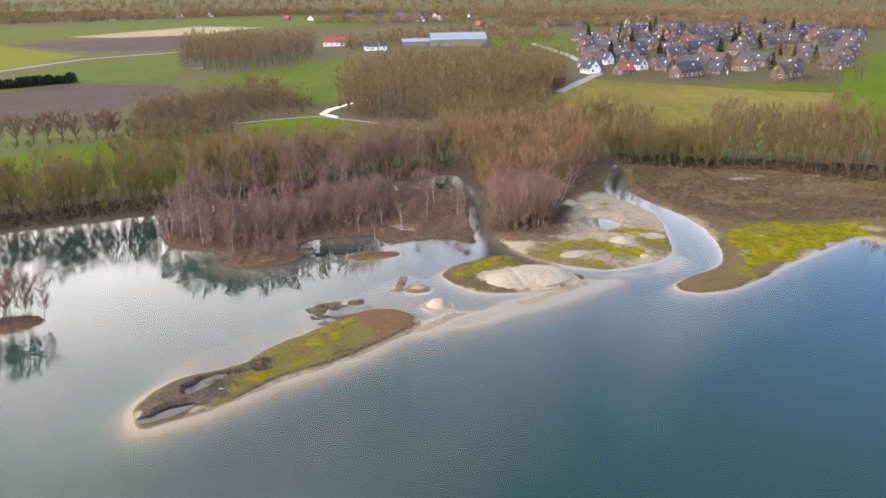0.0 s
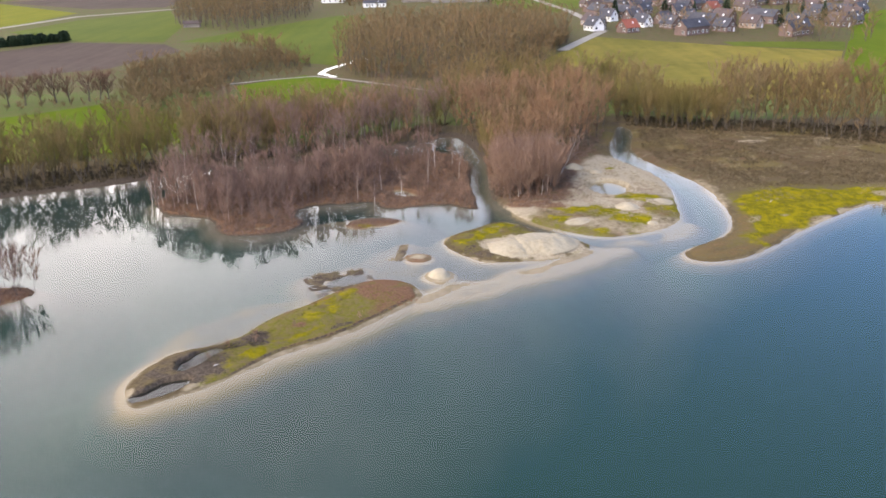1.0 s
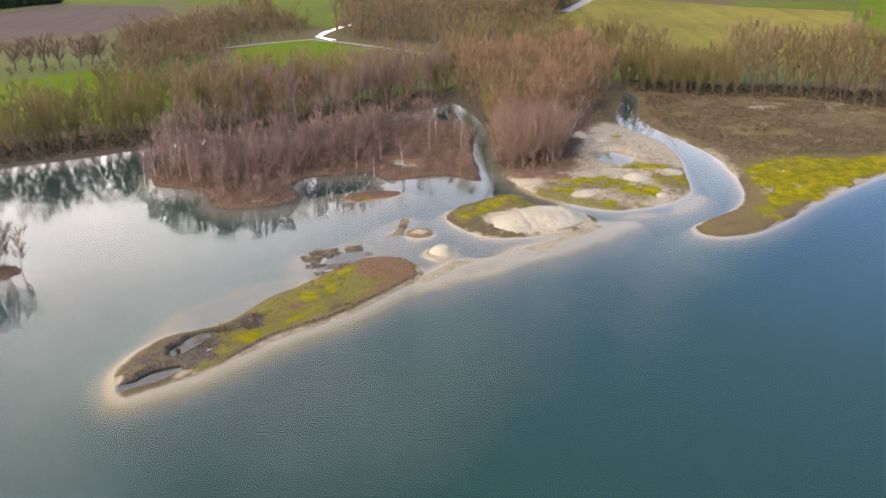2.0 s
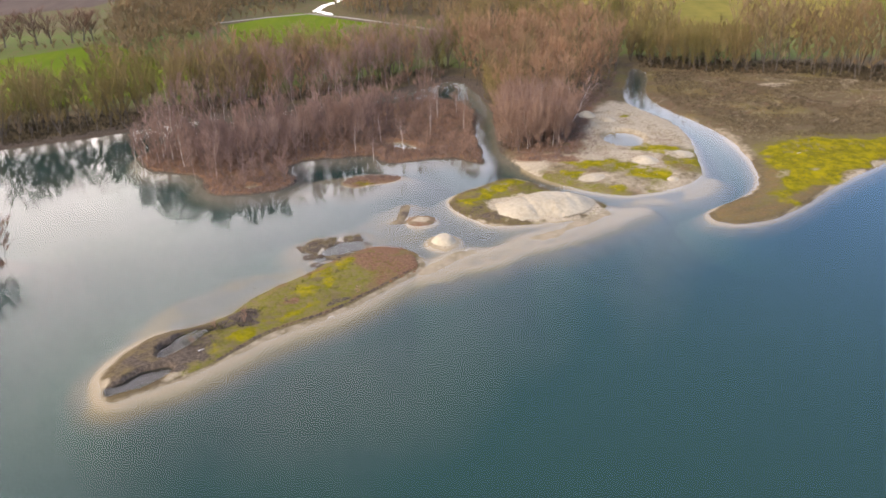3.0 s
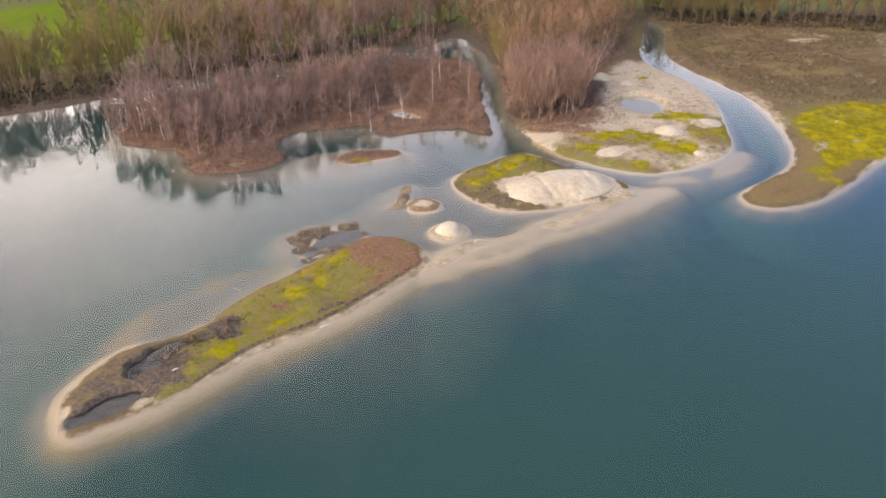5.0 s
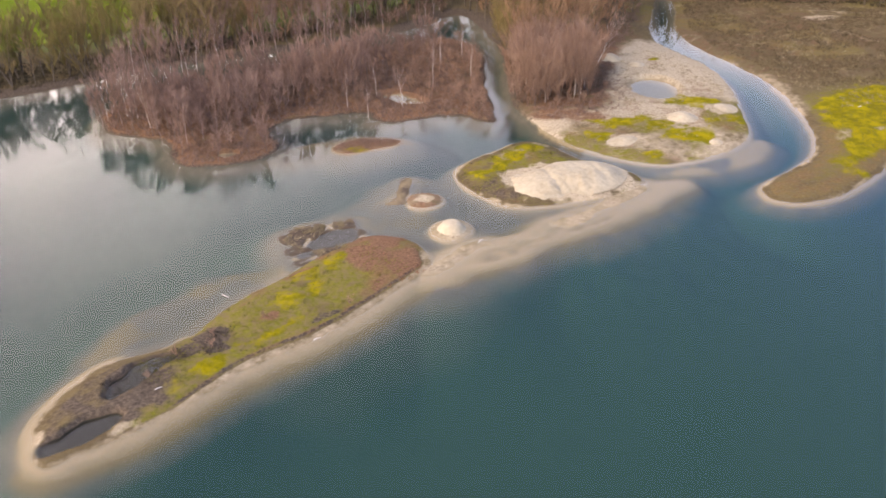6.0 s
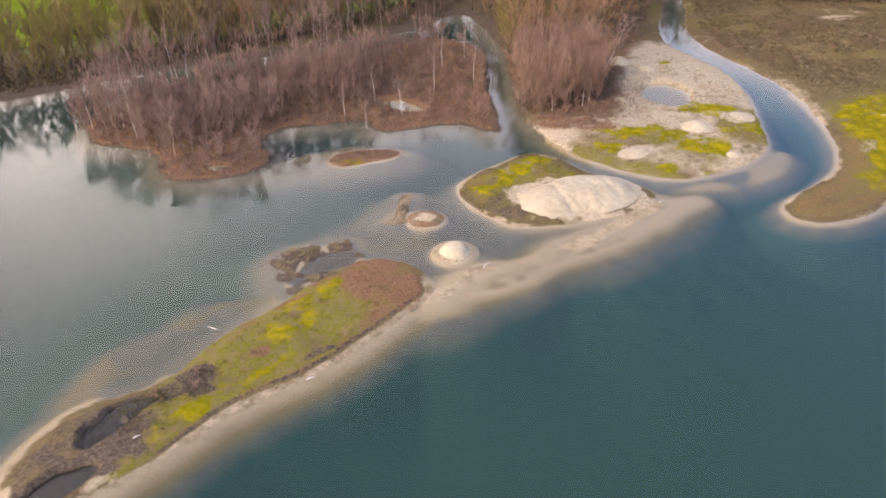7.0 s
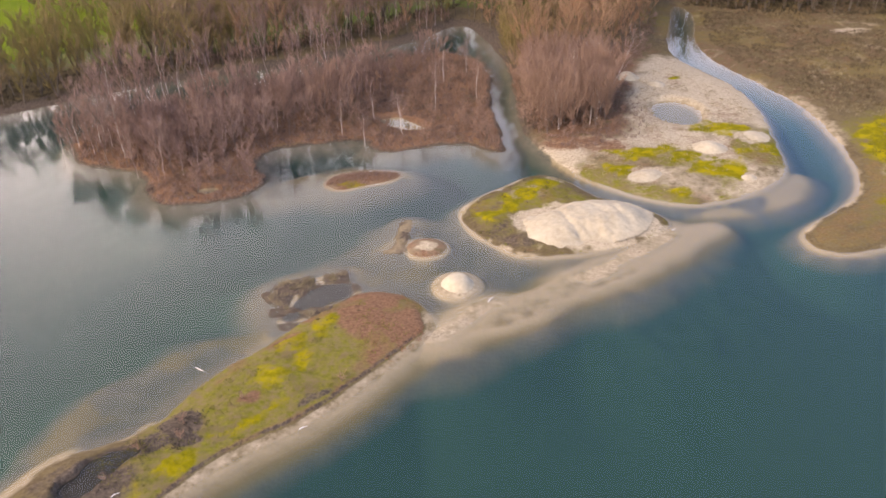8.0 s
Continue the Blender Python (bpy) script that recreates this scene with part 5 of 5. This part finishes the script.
def house(wall, roof, w, l, eaves, ridge, plan, at, label, group, windows=True):
    """A gabled house with chimney, windows and door; alike ones are copies."""
    key = (wall, roof, w, l, eaves, ridge, windows)
    if key in HOUSES:
        ob = copy_thing(HOUSES[key], at)
        return tagged(ob, label, "", group)
    ob = thing("house", label, "house", group, at=at)
    part("wall", gable_walls(w, l, eaves, ridge, WALLS[wall]), ob)
    top = part("roof", gable_roof(w, l, eaves, ridge, ROOFS[roof]), ob)
    bm = bmesh.new()
    box(bm, 0.25, l * 0.28, ridge + 0.3, 0.7, 0.7, 1.3)
    box(bm, 0.25, l * 0.28, ridge + 1.0, 0.85, 0.85, 0.12)
    part("chimney", bm_mesh("chimney", bm, BRICK), top)
    if not windows:  # too far off for openings to be told apart
        HOUSES[key] = ob
        return ob
    for s in (-1, 1):
        for k in range(plan):
            window_at(ob, s * w / 2, (k + 0.5) * l / plan - l / 2, 1.6, 1.3, 1.2, True)
        window_at(ob, -w * 0.22, s * l / 2, 1.6, 1.4, 1.3, False)
        window_at(ob, w * 0.12, s * l / 2, eaves + 0.9, 1.3, 1.2, False)
    # roof lights
    pitch = math.degrees(math.atan2(ridge - eaves, w / 2))
    for s in (-1, 1):
        bm = bmesh.new()
        box(bm, 0, 0, 0, 1.1, 0.8, 0.08)
        light = part("roof_window", bm_mesh("roof_window", bm, FRAME), top)
        light.matrix_basis = pose(s * w * 0.25, -l * 0.15, (eaves + ridge) / 2 + 0.28, 0, s * pitch, 0)
    bm = bmesh.new()
    box(bm, w * 0.28, -l / 2 - 0.03, 1.05, 1.0, 0.1, 2.1)
    part("door", bm_mesh("door", bm, FRAME), ob)
    HOUSES[key] = ob
    return ob


STYLES = [("red brick", "dark", 7.2, 9, 2.9, 6.6), ("white", "dark", 6.8, 8.5, 3.0, 6.8), ("red brick", "brown", 7.4, 11, 3.2, 7.0),
          ("tan brick", "dark", 7.0, 8.5, 2.8, 6.4), ("red brick", "dark", 7.2, 18, 4.2, 7.4), ("red brick", "red", 7.2, 9, 2.9, 6.4),
          ("tan brick", "brown", 7.2, 10, 3.0, 6.6)]
LAND_Z = 0.95
rng = np.random.default_rng(19)
village = [(66, 462), (100, 446), (128, 432), (152, 424), (190, 424), (232, 500), (290, 620), (330, 690), (345, 840), (200, 900), (110, 720), (92, 560)]
homes = scatter(village, 132, 12.0, rng)
for x, y in homes:
    s = STYLES[int(rng.choice(7, p=[0.30, 0.09, 0.19, 0.06, 0.24, 0.05, 0.07]))]
    turn = 32 + rng.choice([0, 90]) + rng.normal(0, 6)
    house(*s, 3 if s[3] < 15 else 5, pose(x, y, LAND_Z, 0, 0, turn), f"{s[0]} house with a {s[1]} tiled gable roof in a village", "houses of the village")
house(*STYLES[3], 3, pose(82, 475, LAND_Z, 0, 0, 60), "tan brick house with a dark tiled gable roof at a field", "houses of the village")
house(*STYLES[1], 3, pose(-80, 716, LAND_Z, 0, 0, 70), "white farmhouse with a dark roof beside a farmyard", "farm houses")
house("white", "red", 9.5, 17, 3.2, 7.0, 4, pose(-83, 704, LAND_Z, 0, 0, 95), "white farm building with a red tiled roof", "farm houses")
house("white", "dark", 8.0, 16, 3.0, 4.6, 4, pose(-47, 652, LAND_Z, 0, 0, 100), "long low white cottage at a farmyard", "farm houses")
for x, y in scatter([(-700, 1150), (-300, 1420), (-250, 1480), (-740, 1240)], 26, 26, rng) + scatter([(-240, 1280), (-60, 1330), (60, 1200), (-20, 1130), (-200, 1180)], 18, 30, rng) + scatter([(20, 960), (260, 1100), (420, 1000), (300, 900), (80, 950)], 16, 30, rng):
    s = STYLES[int(rng.choice(7))]
    house(*s, 3 if s[3] < 15 else 5, pose(x, y, LAND_Z, 0, 0, rng.uniform(0, 180)), f"far {s[0]} house with a {s[1]} tiled roof", "far farm houses", False)


def barn(name, label, w, l, eaves, ridge, at, wall, roof):
    ob = thing(name, label, "barn", at=at)
    part("wall", gable_walls(w, l, eaves, ridge, wall), ob)
    part("roof", gable_roof(w, l, eaves, ridge, roof, 0.6, 0.3), ob)
    for s in (-1, 1):
        bm = bmesh.new()
        box(bm, 0, s * (l / 2 + 0.05), 2.0, 4.5, 0.16, 4.0)
        part("gate", bm_mesh("gate", bm, SLATE), ob)
    return ob


barn("farm_hall", "long farm hall with a pale sheet metal roof", 20, 42, 5.0, 9.5, pose(14, 692, LAND_Z, 0, 0, 96), GREY_WALL, METAL)
barn("farm_shed", "low farm shed with a pale metal roof", 12, 24, 3.2, 5.0, pose(-17, 698, LAND_Z, 0, 0, 96), GREY_WALL, METAL)
barn("field_shed", "small wooden shed at the edge of a copse", 5, 9, 2.3, 3.4, pose(-143, 520, LAND_Z, 0, 0, 100), GREY_WALL, BROWN_TILE)

# trees of the village, hedges and the far woods
spots = [("far", x, y, 0.9, rng.uniform(6, 11)) for x, y in scatter(village, 300, 6, rng, lambda x, y: np.array([min((a - u) ** 2 + (b - v) ** 2 for u, v in homes) > 42 for a, b in zip(x, y)]))]
spots += [("conifer", x, y, 0.9, rng.uniform(6, 13)) for x, y in scatter(village, 26, 22, rng, lambda x, y: np.array([min((a - u) ** 2 + (b - v) ** 2 for u, v in homes) > 49 for a, b in zip(x, y)]))]
spots += [("far", x, y, 0.9, rng.uniform(9, 14)) for x, y in scatter([(150, 405), (192, 398), (206, 430), (160, 428)], 22, 5, rng)]
wood_stuff("garden_trees", "bare trees and dark conifers among the village houses", spots, rng, "trees")
spots = []
for line, gap, lo, hi in (([(-132, 262), (-98, 276)], 3.0, 1.5, 3), ([(-75, 309), (-50, 331)], 3.0, 2, 4), ([(-60, 352), (-95, 430)], 6.0, 4, 9),
                          ([(30, 330), (60, 420)], 4.0, 4, 9), ([(134, 300), (176, 372)], 7, 2, 5)):
    (ax, ay), (bx, by) = line
    for k in range(int(math.hypot(bx - ax, by - ay) / gap)):
        t = k * gap / math.hypot(bx - ax, by - ay)
        spots.append(("bush", ax + (bx - ax) * t + rng.normal(0, 0.6), ay + (by - ay) * t + rng.normal(0, 0.6), 0.9, rng.uniform(lo, hi)))
wood_stuff("field_hedges", "brown field hedges along ditches and tracks", spots, rng, "hedge")
spots = [("evergreen", -232 + 1.4 * k + rng.normal(0, 0.8), 412 + 1.4 * k + rng.normal(0, 1.2), 0.6, rng.uniform(3.5, 5)) for k in range(31)]
spots += [("evergreen", x + rng.normal(0, 1), y + 3, 0.6, h) for _, x, y, _, h in list(spots)]
wood_stuff("evergreen_hedge", "dark evergreen hedge at a ploughed field", spots, rng, "hedge")
spots = []
for poly, n, gap, hi in (([(-1100, 1480), (-500, 1420), (-480, 1500), (-1100, 1600)], 420, 7, 14), ([(-420, 1420), (-100, 1400), (-60, 1480), (-420, 1520)], 260, 7, 14),
                         ([(-90, 1360), (60, 1210), (330, 1150), (360, 1300), (0, 1450)], 600, 7, 13), ([(300, 1000), (560, 880), (720, 1010), (330, 1180)], 620, 7, 13),
                         ([(330, 880), (480, 730), (640, 860), (500, 980)], 340, 8, 12), ([(-700, 1130), (-300, 1400), (-330, 1440), (-740, 1200)], 260, 7, 12),
                         ([(60, 980), (330, 900), (300, 980), (90, 1040)], 240, 7, 12),
                         ([(-40, 720), (60, 700), (110, 760), (60, 900), (-60, 800)], 80, 11, 11), ([(-60, 640), (-90, 720), (-60, 760), (-30, 740)], 26, 8, 10),
                         ([(-150, 1090), (40, 1060), (60, 1110), (-150, 1130)], 120, 8, 11),
                         ([(-1800, 1700), (-300, 1500), (1000, 1250), (1600, 1400), (1600, 2600), (-1600, 2700)], 1300, 18, 15)):
    spots += [("distant", x, y, 0.9, rng.uniform(0.6, 1.0) * hi) for x, y in scatter(poly, n, gap, rng)]
wood_stuff("far_woods", "far bare woods and tree rows towards the horizon", spots, rng)


# ---------------------------------------------------------------- low growth on the islands and points
def growth_material(name, a, b):
    m = Nodes(name, 0.9)
    col = m.mix(m.island, a, b)
    return m.done(m.mix(m.span(m.noise(0.6, 4), 0.35, 0.7, 0, 0.5), col, tuple(0.6 * v for v in a)))


HEATH = growth_material("red_brown_heath", (0.130, 0.084, 0.060), (0.225, 0.152, 0.112))
SCRUB = growth_material("olive_brown_scrub", (0.072, 0.053, 0.028), (0.140, 0.104, 0.054))
SEDGE = growth_material("yellow_sedge", (0.095, 0.092, 0.012), (0.180, 0.158, 0.026))
RUSH = growth_material("straw_rushes", (0.17, 0.135, 0.072), (0.30, 0.245, 0.145))
RED_HEATH = growth_material("rusty_heath", (0.150, 0.068, 0.032), (0.255, 0.128, 0.064))
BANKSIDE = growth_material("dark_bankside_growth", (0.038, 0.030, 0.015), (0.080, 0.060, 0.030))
DARK = growth_material("dark_wet_growth", (0.022, 0.018, 0.014), (0.055, 0.044, 0.032))


def growth(name, label, poly, count, height, mat, level, seed, where=None, width=0.05, clump=0.35, tuft=9):
    """Thousands of blades in tufts, as one growth. level(x, y): heights and a mask where it grows."""
    g = np.random.default_rng(seed)
    p = np.asarray(poly, float)
    lo, hi = p.min(0), p.max(0)
    c = g.uniform(lo, hi, (count * 3, 2))
    c = c[inside_by(p, c[:, 0], c[:, 1]) > 0.15]
    if where is not None:
        c = c[where(c[:, 0], c[:, 1], g)]
    c = c[:count]
    x, y = c[:, 0], c[:, 1]
    z = level(x, y)
    ok = z > 0.06
    x, y, z = x[ok], y[ok], z[ok]
    big = g.uniform(0.55, 1.25, len(x)) * (0.6 + 0.8 * value_noise(x, y, 3.0, seed, 2))
    base = np.repeat(np.stack([x, y, z - 0.03], 1), tuft, 0)
    base[:, :2] += g.normal(0, clump / 2, (len(base), 2))
    way = g.normal(0, 0.45, (len(base), 3))
    way[:, 2] = 1.0
    tall = np.repeat(big, tuft) * height * g.uniform(0.5, 1.1, len(base))
    v, f = slivers(g, base, way, tall, width * g.uniform(0.7, 1.3, len(base)))
    return tagged(new(name, mesh_of(name, v, f, mat)), label, "ground cover", kind="stuff")


def reef_heights(x, y):
    n = value_noise(x, y, 1.2, 95, 3)
    pool = np.maximum(blob(x, y, -14.8, 124.7, 3.2, 1.5, 38), blob(x, y, -18.0, 121.6, 1.0, 0.8))
    return np.where(pool > -0.25, -1.0, isle_level("reef", x, y)[1] + 0.50 * (n - 0.54))


def isle_heights(key):
    return lambda x, y: isle_level(key, x, y)[1]


def land_heights(x, y):
    return ground_level(x, y)[1]


growth("heath", "red-brown heath and saplings on the wooded island", BROWN, 5200, 0.85, HEATH, isle_heights("brown"), 101, width=0.07,
       where=lambda x, y, g: (np.maximum(blob(x, y, -8.3, 171.2, 4.6, 2.6, -38), blob(x, y, -32.6, 150.2, 1.9, 1.3)) < 0))
growth("heath", "red-brown heath on a tiny islet", ISLET, 260, 0.5, HEATH, isle_heights("islet"), 102)
growth("heath", "brown heath under the trees of a small islet", LEFT_ISLET, 260, 0.7, HEATH, isle_heights("left_islet"), 103)


def along_spit(x, y):
    return ((x + 36) + (y - 89)) * 0.7071


growth("heath", "red-brown heath at the end of a long island", SPIT, 1100, 0.34, RED_HEATH, isle_heights("spit"), 104,
       where=lambda x, y, g: (along_spit(x, y) + 0.3 * ((x + 36) - (y - 89)) + g.normal(0, 2, len(x)) > 40.5) & (value_noise(x, y, 2.4, 63, 4) > 0.47))
growth("sedge", "short yellow-green sedge on a long island", SPIT, 1800, 0.22, SEDGE, isle_heights("spit"), 105,
       where=lambda x, y, g: (along_spit(x, y) > 12) & (along_spit(x, y) < 42) & (inside_by(OUTLINE["spit"], x, y) > 1.6) & (value_noise(x, y, 3, 205) > 0.42))
growth("sedge", "short yellow-green sedge on a mossy island", MID, 900, 0.22, SEDGE, isle_heights("mid"), 106,
       where=lambda x, y, g: (blob(x, y, 14, 138.4, 8.2, 5.9, 6) < 0) & (value_noise(x, y, 3, 206) > 0.45))
growth("rushes", "straw-coloured dead rushes on a muddy reef", REEF, 700, 0.45, RUSH, reef_heights, 107)
growth("scrub", "brown bare scrub on the flat eastern point", [(50, 226), (47, 206), (48, 194), (54, 178), (60, 169), (100, 172), (112, 190), (100, 206), (70, 222)], 7000, 0.55,
       SCRUB, land_heights, 108, width=0.06, where=lambda x, y, g: value_noise(x, y, 6, 208) > 0.40)
growth("rushes", "dry grass on the flat eastern point", [(50, 228), (46, 206), (48, 192), (54, 176), (58, 160), (110, 168), (112, 190), (100, 206), (70, 224)], 2600, 0.4,
       RUSH, land_heights, 109, width=0.05, where=lambda x, y, g: value_noise(x, y, 7, 209) > 0.47)
growth("sedge", "yellow-green tufts on the tip of the eastern point", [(50, 138), (62, 147), (78, 160), (84, 164), (70, 169), (60, 168), (55, 158), (53, 148)], 1600, 0.25,
       SEDGE, land_heights, 110, where=lambda x, y, g: (value_noise(x, y, 4, 210) > 0.42))
growth("heath", "brown undergrowth beneath the grove", [(10, 168), (14, 158), (26, 162), (28, 172), (28, 188), (36, 204), (42, 226), (8, 230), (11, 190)], 2600, 0.7,
       HEATH, land_heights, 111, width=0.07)
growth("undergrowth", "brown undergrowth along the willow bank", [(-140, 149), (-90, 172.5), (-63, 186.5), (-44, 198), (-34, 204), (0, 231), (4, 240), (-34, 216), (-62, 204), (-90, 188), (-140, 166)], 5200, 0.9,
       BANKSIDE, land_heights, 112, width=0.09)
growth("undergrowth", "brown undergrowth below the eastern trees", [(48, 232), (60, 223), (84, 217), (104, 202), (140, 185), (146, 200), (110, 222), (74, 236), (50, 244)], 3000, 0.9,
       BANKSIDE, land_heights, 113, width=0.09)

growth("tussocks", "small brown tussocks along the edge of a long island", SPIT, 500, 0.3, SCRUB, isle_heights("spit"), 121, width=0.06, clump=0.25,
       where=lambda x, y, g: (along_spit(x, y) > 22) & (along_spit(x, y) < 43) & (inside_by(OUTLINE["spit"], x, y) < 4.2) & ((x + 36) - (y - 89) < 0) & (value_noise(x, y, 1.6, 221) > 0.52))
growth("tussocks", "small brown and red tussocks on a mossy island", MID, 220, 0.3, SCRUB, isle_heights("mid"), 122, width=0.06, clump=0.25,
       where=lambda x, y, g: (blob(x, y, 14, 138.4, 8.2, 5.9, 6) < 0) & (value_noise(x, y, 1.6, 222) > 0.55))
growth("tussocks", "straw tussocks on the sandy point", [(15, 152), (27, 144), (38, 147), (42, 153), (43, 162), (44, 178), (38, 192), (30, 190), (27, 172), (18, 158)], 1500, 0.25,
       RUSH, land_heights, 123, width=0.05, clump=0.3, where=lambda x, y, g: (value_noise(x, y, 2.2, 223) > 0.50))
DARK_SPOTS = [(-24.4, 105.4, 1.7), (-24.0, 103.3, 1.4), (-27.2, 102.2, 1.5), (-28.6, 101.2, 1.2), (-28.8, 98.9, 1.3), (-31.5, 98.0, 1.2)]
growth("dark_scrub", "low dark wet scrub on a long island", SPIT, 1500, 0.35, DARK, isle_heights("spit"), 120, width=0.07, clump=0.5,
       where=lambda x, y, g: np.max([blob(x, y, a, b, r, r) for a, b, r in DARK_SPOTS], axis=0) + g.normal(0, 0.12, len(x)) > 0.1)
# dark bushes on the long island
for x, y, h in ((-24.4, 105.4, 1.1), (-24.0, 103.3, 1.0), (-27.2, 102.2, 1.0), (-28.8, 98.9, 0.8), (-11.5, 110.4, 0.9), (-19.9, 108.0, 0.8)):
    plant("shrub", x, y, isle_at("spit", x, y), h, "small dark bare bush on a long island", "bushes of the long island", rng)

# driftwood
DRIFT = plain("bleached_driftwood", (0.42, 0.38, 0.33), (0.6, 0.56, 0.5), 3.0)
for x, y, z, l, turn in ((-24.9, 113.2, 0.03, 1.3, 150), (2.3, 123.2, 0.15, 1.5, 60), (-27.5, 97.5, 0.45, 0.9, 40), (-14.2, 104.6, 0.3, 1.0, 30), (24, 136.6, 0.1, 1.0, 45), (61, 160, 0.7, 1.0, 20)):
    l = 0.75 * l
    v, f = tube([(-l / 2, 0, 0), (-0.1 * l, 0.05, 0.04), (l / 2, -0.03, 0.02)], [0.055, 0.05, 0.025], 6)
    log = tagged(new("driftwood", mesh_of("driftwood", v, f, DRIFT, True)), "bleached stick of driftwood on wet sand", "driftwood", "driftwood by the lake")
    log.matrix_basis = pose(x, y, z, 0, 0, turn)
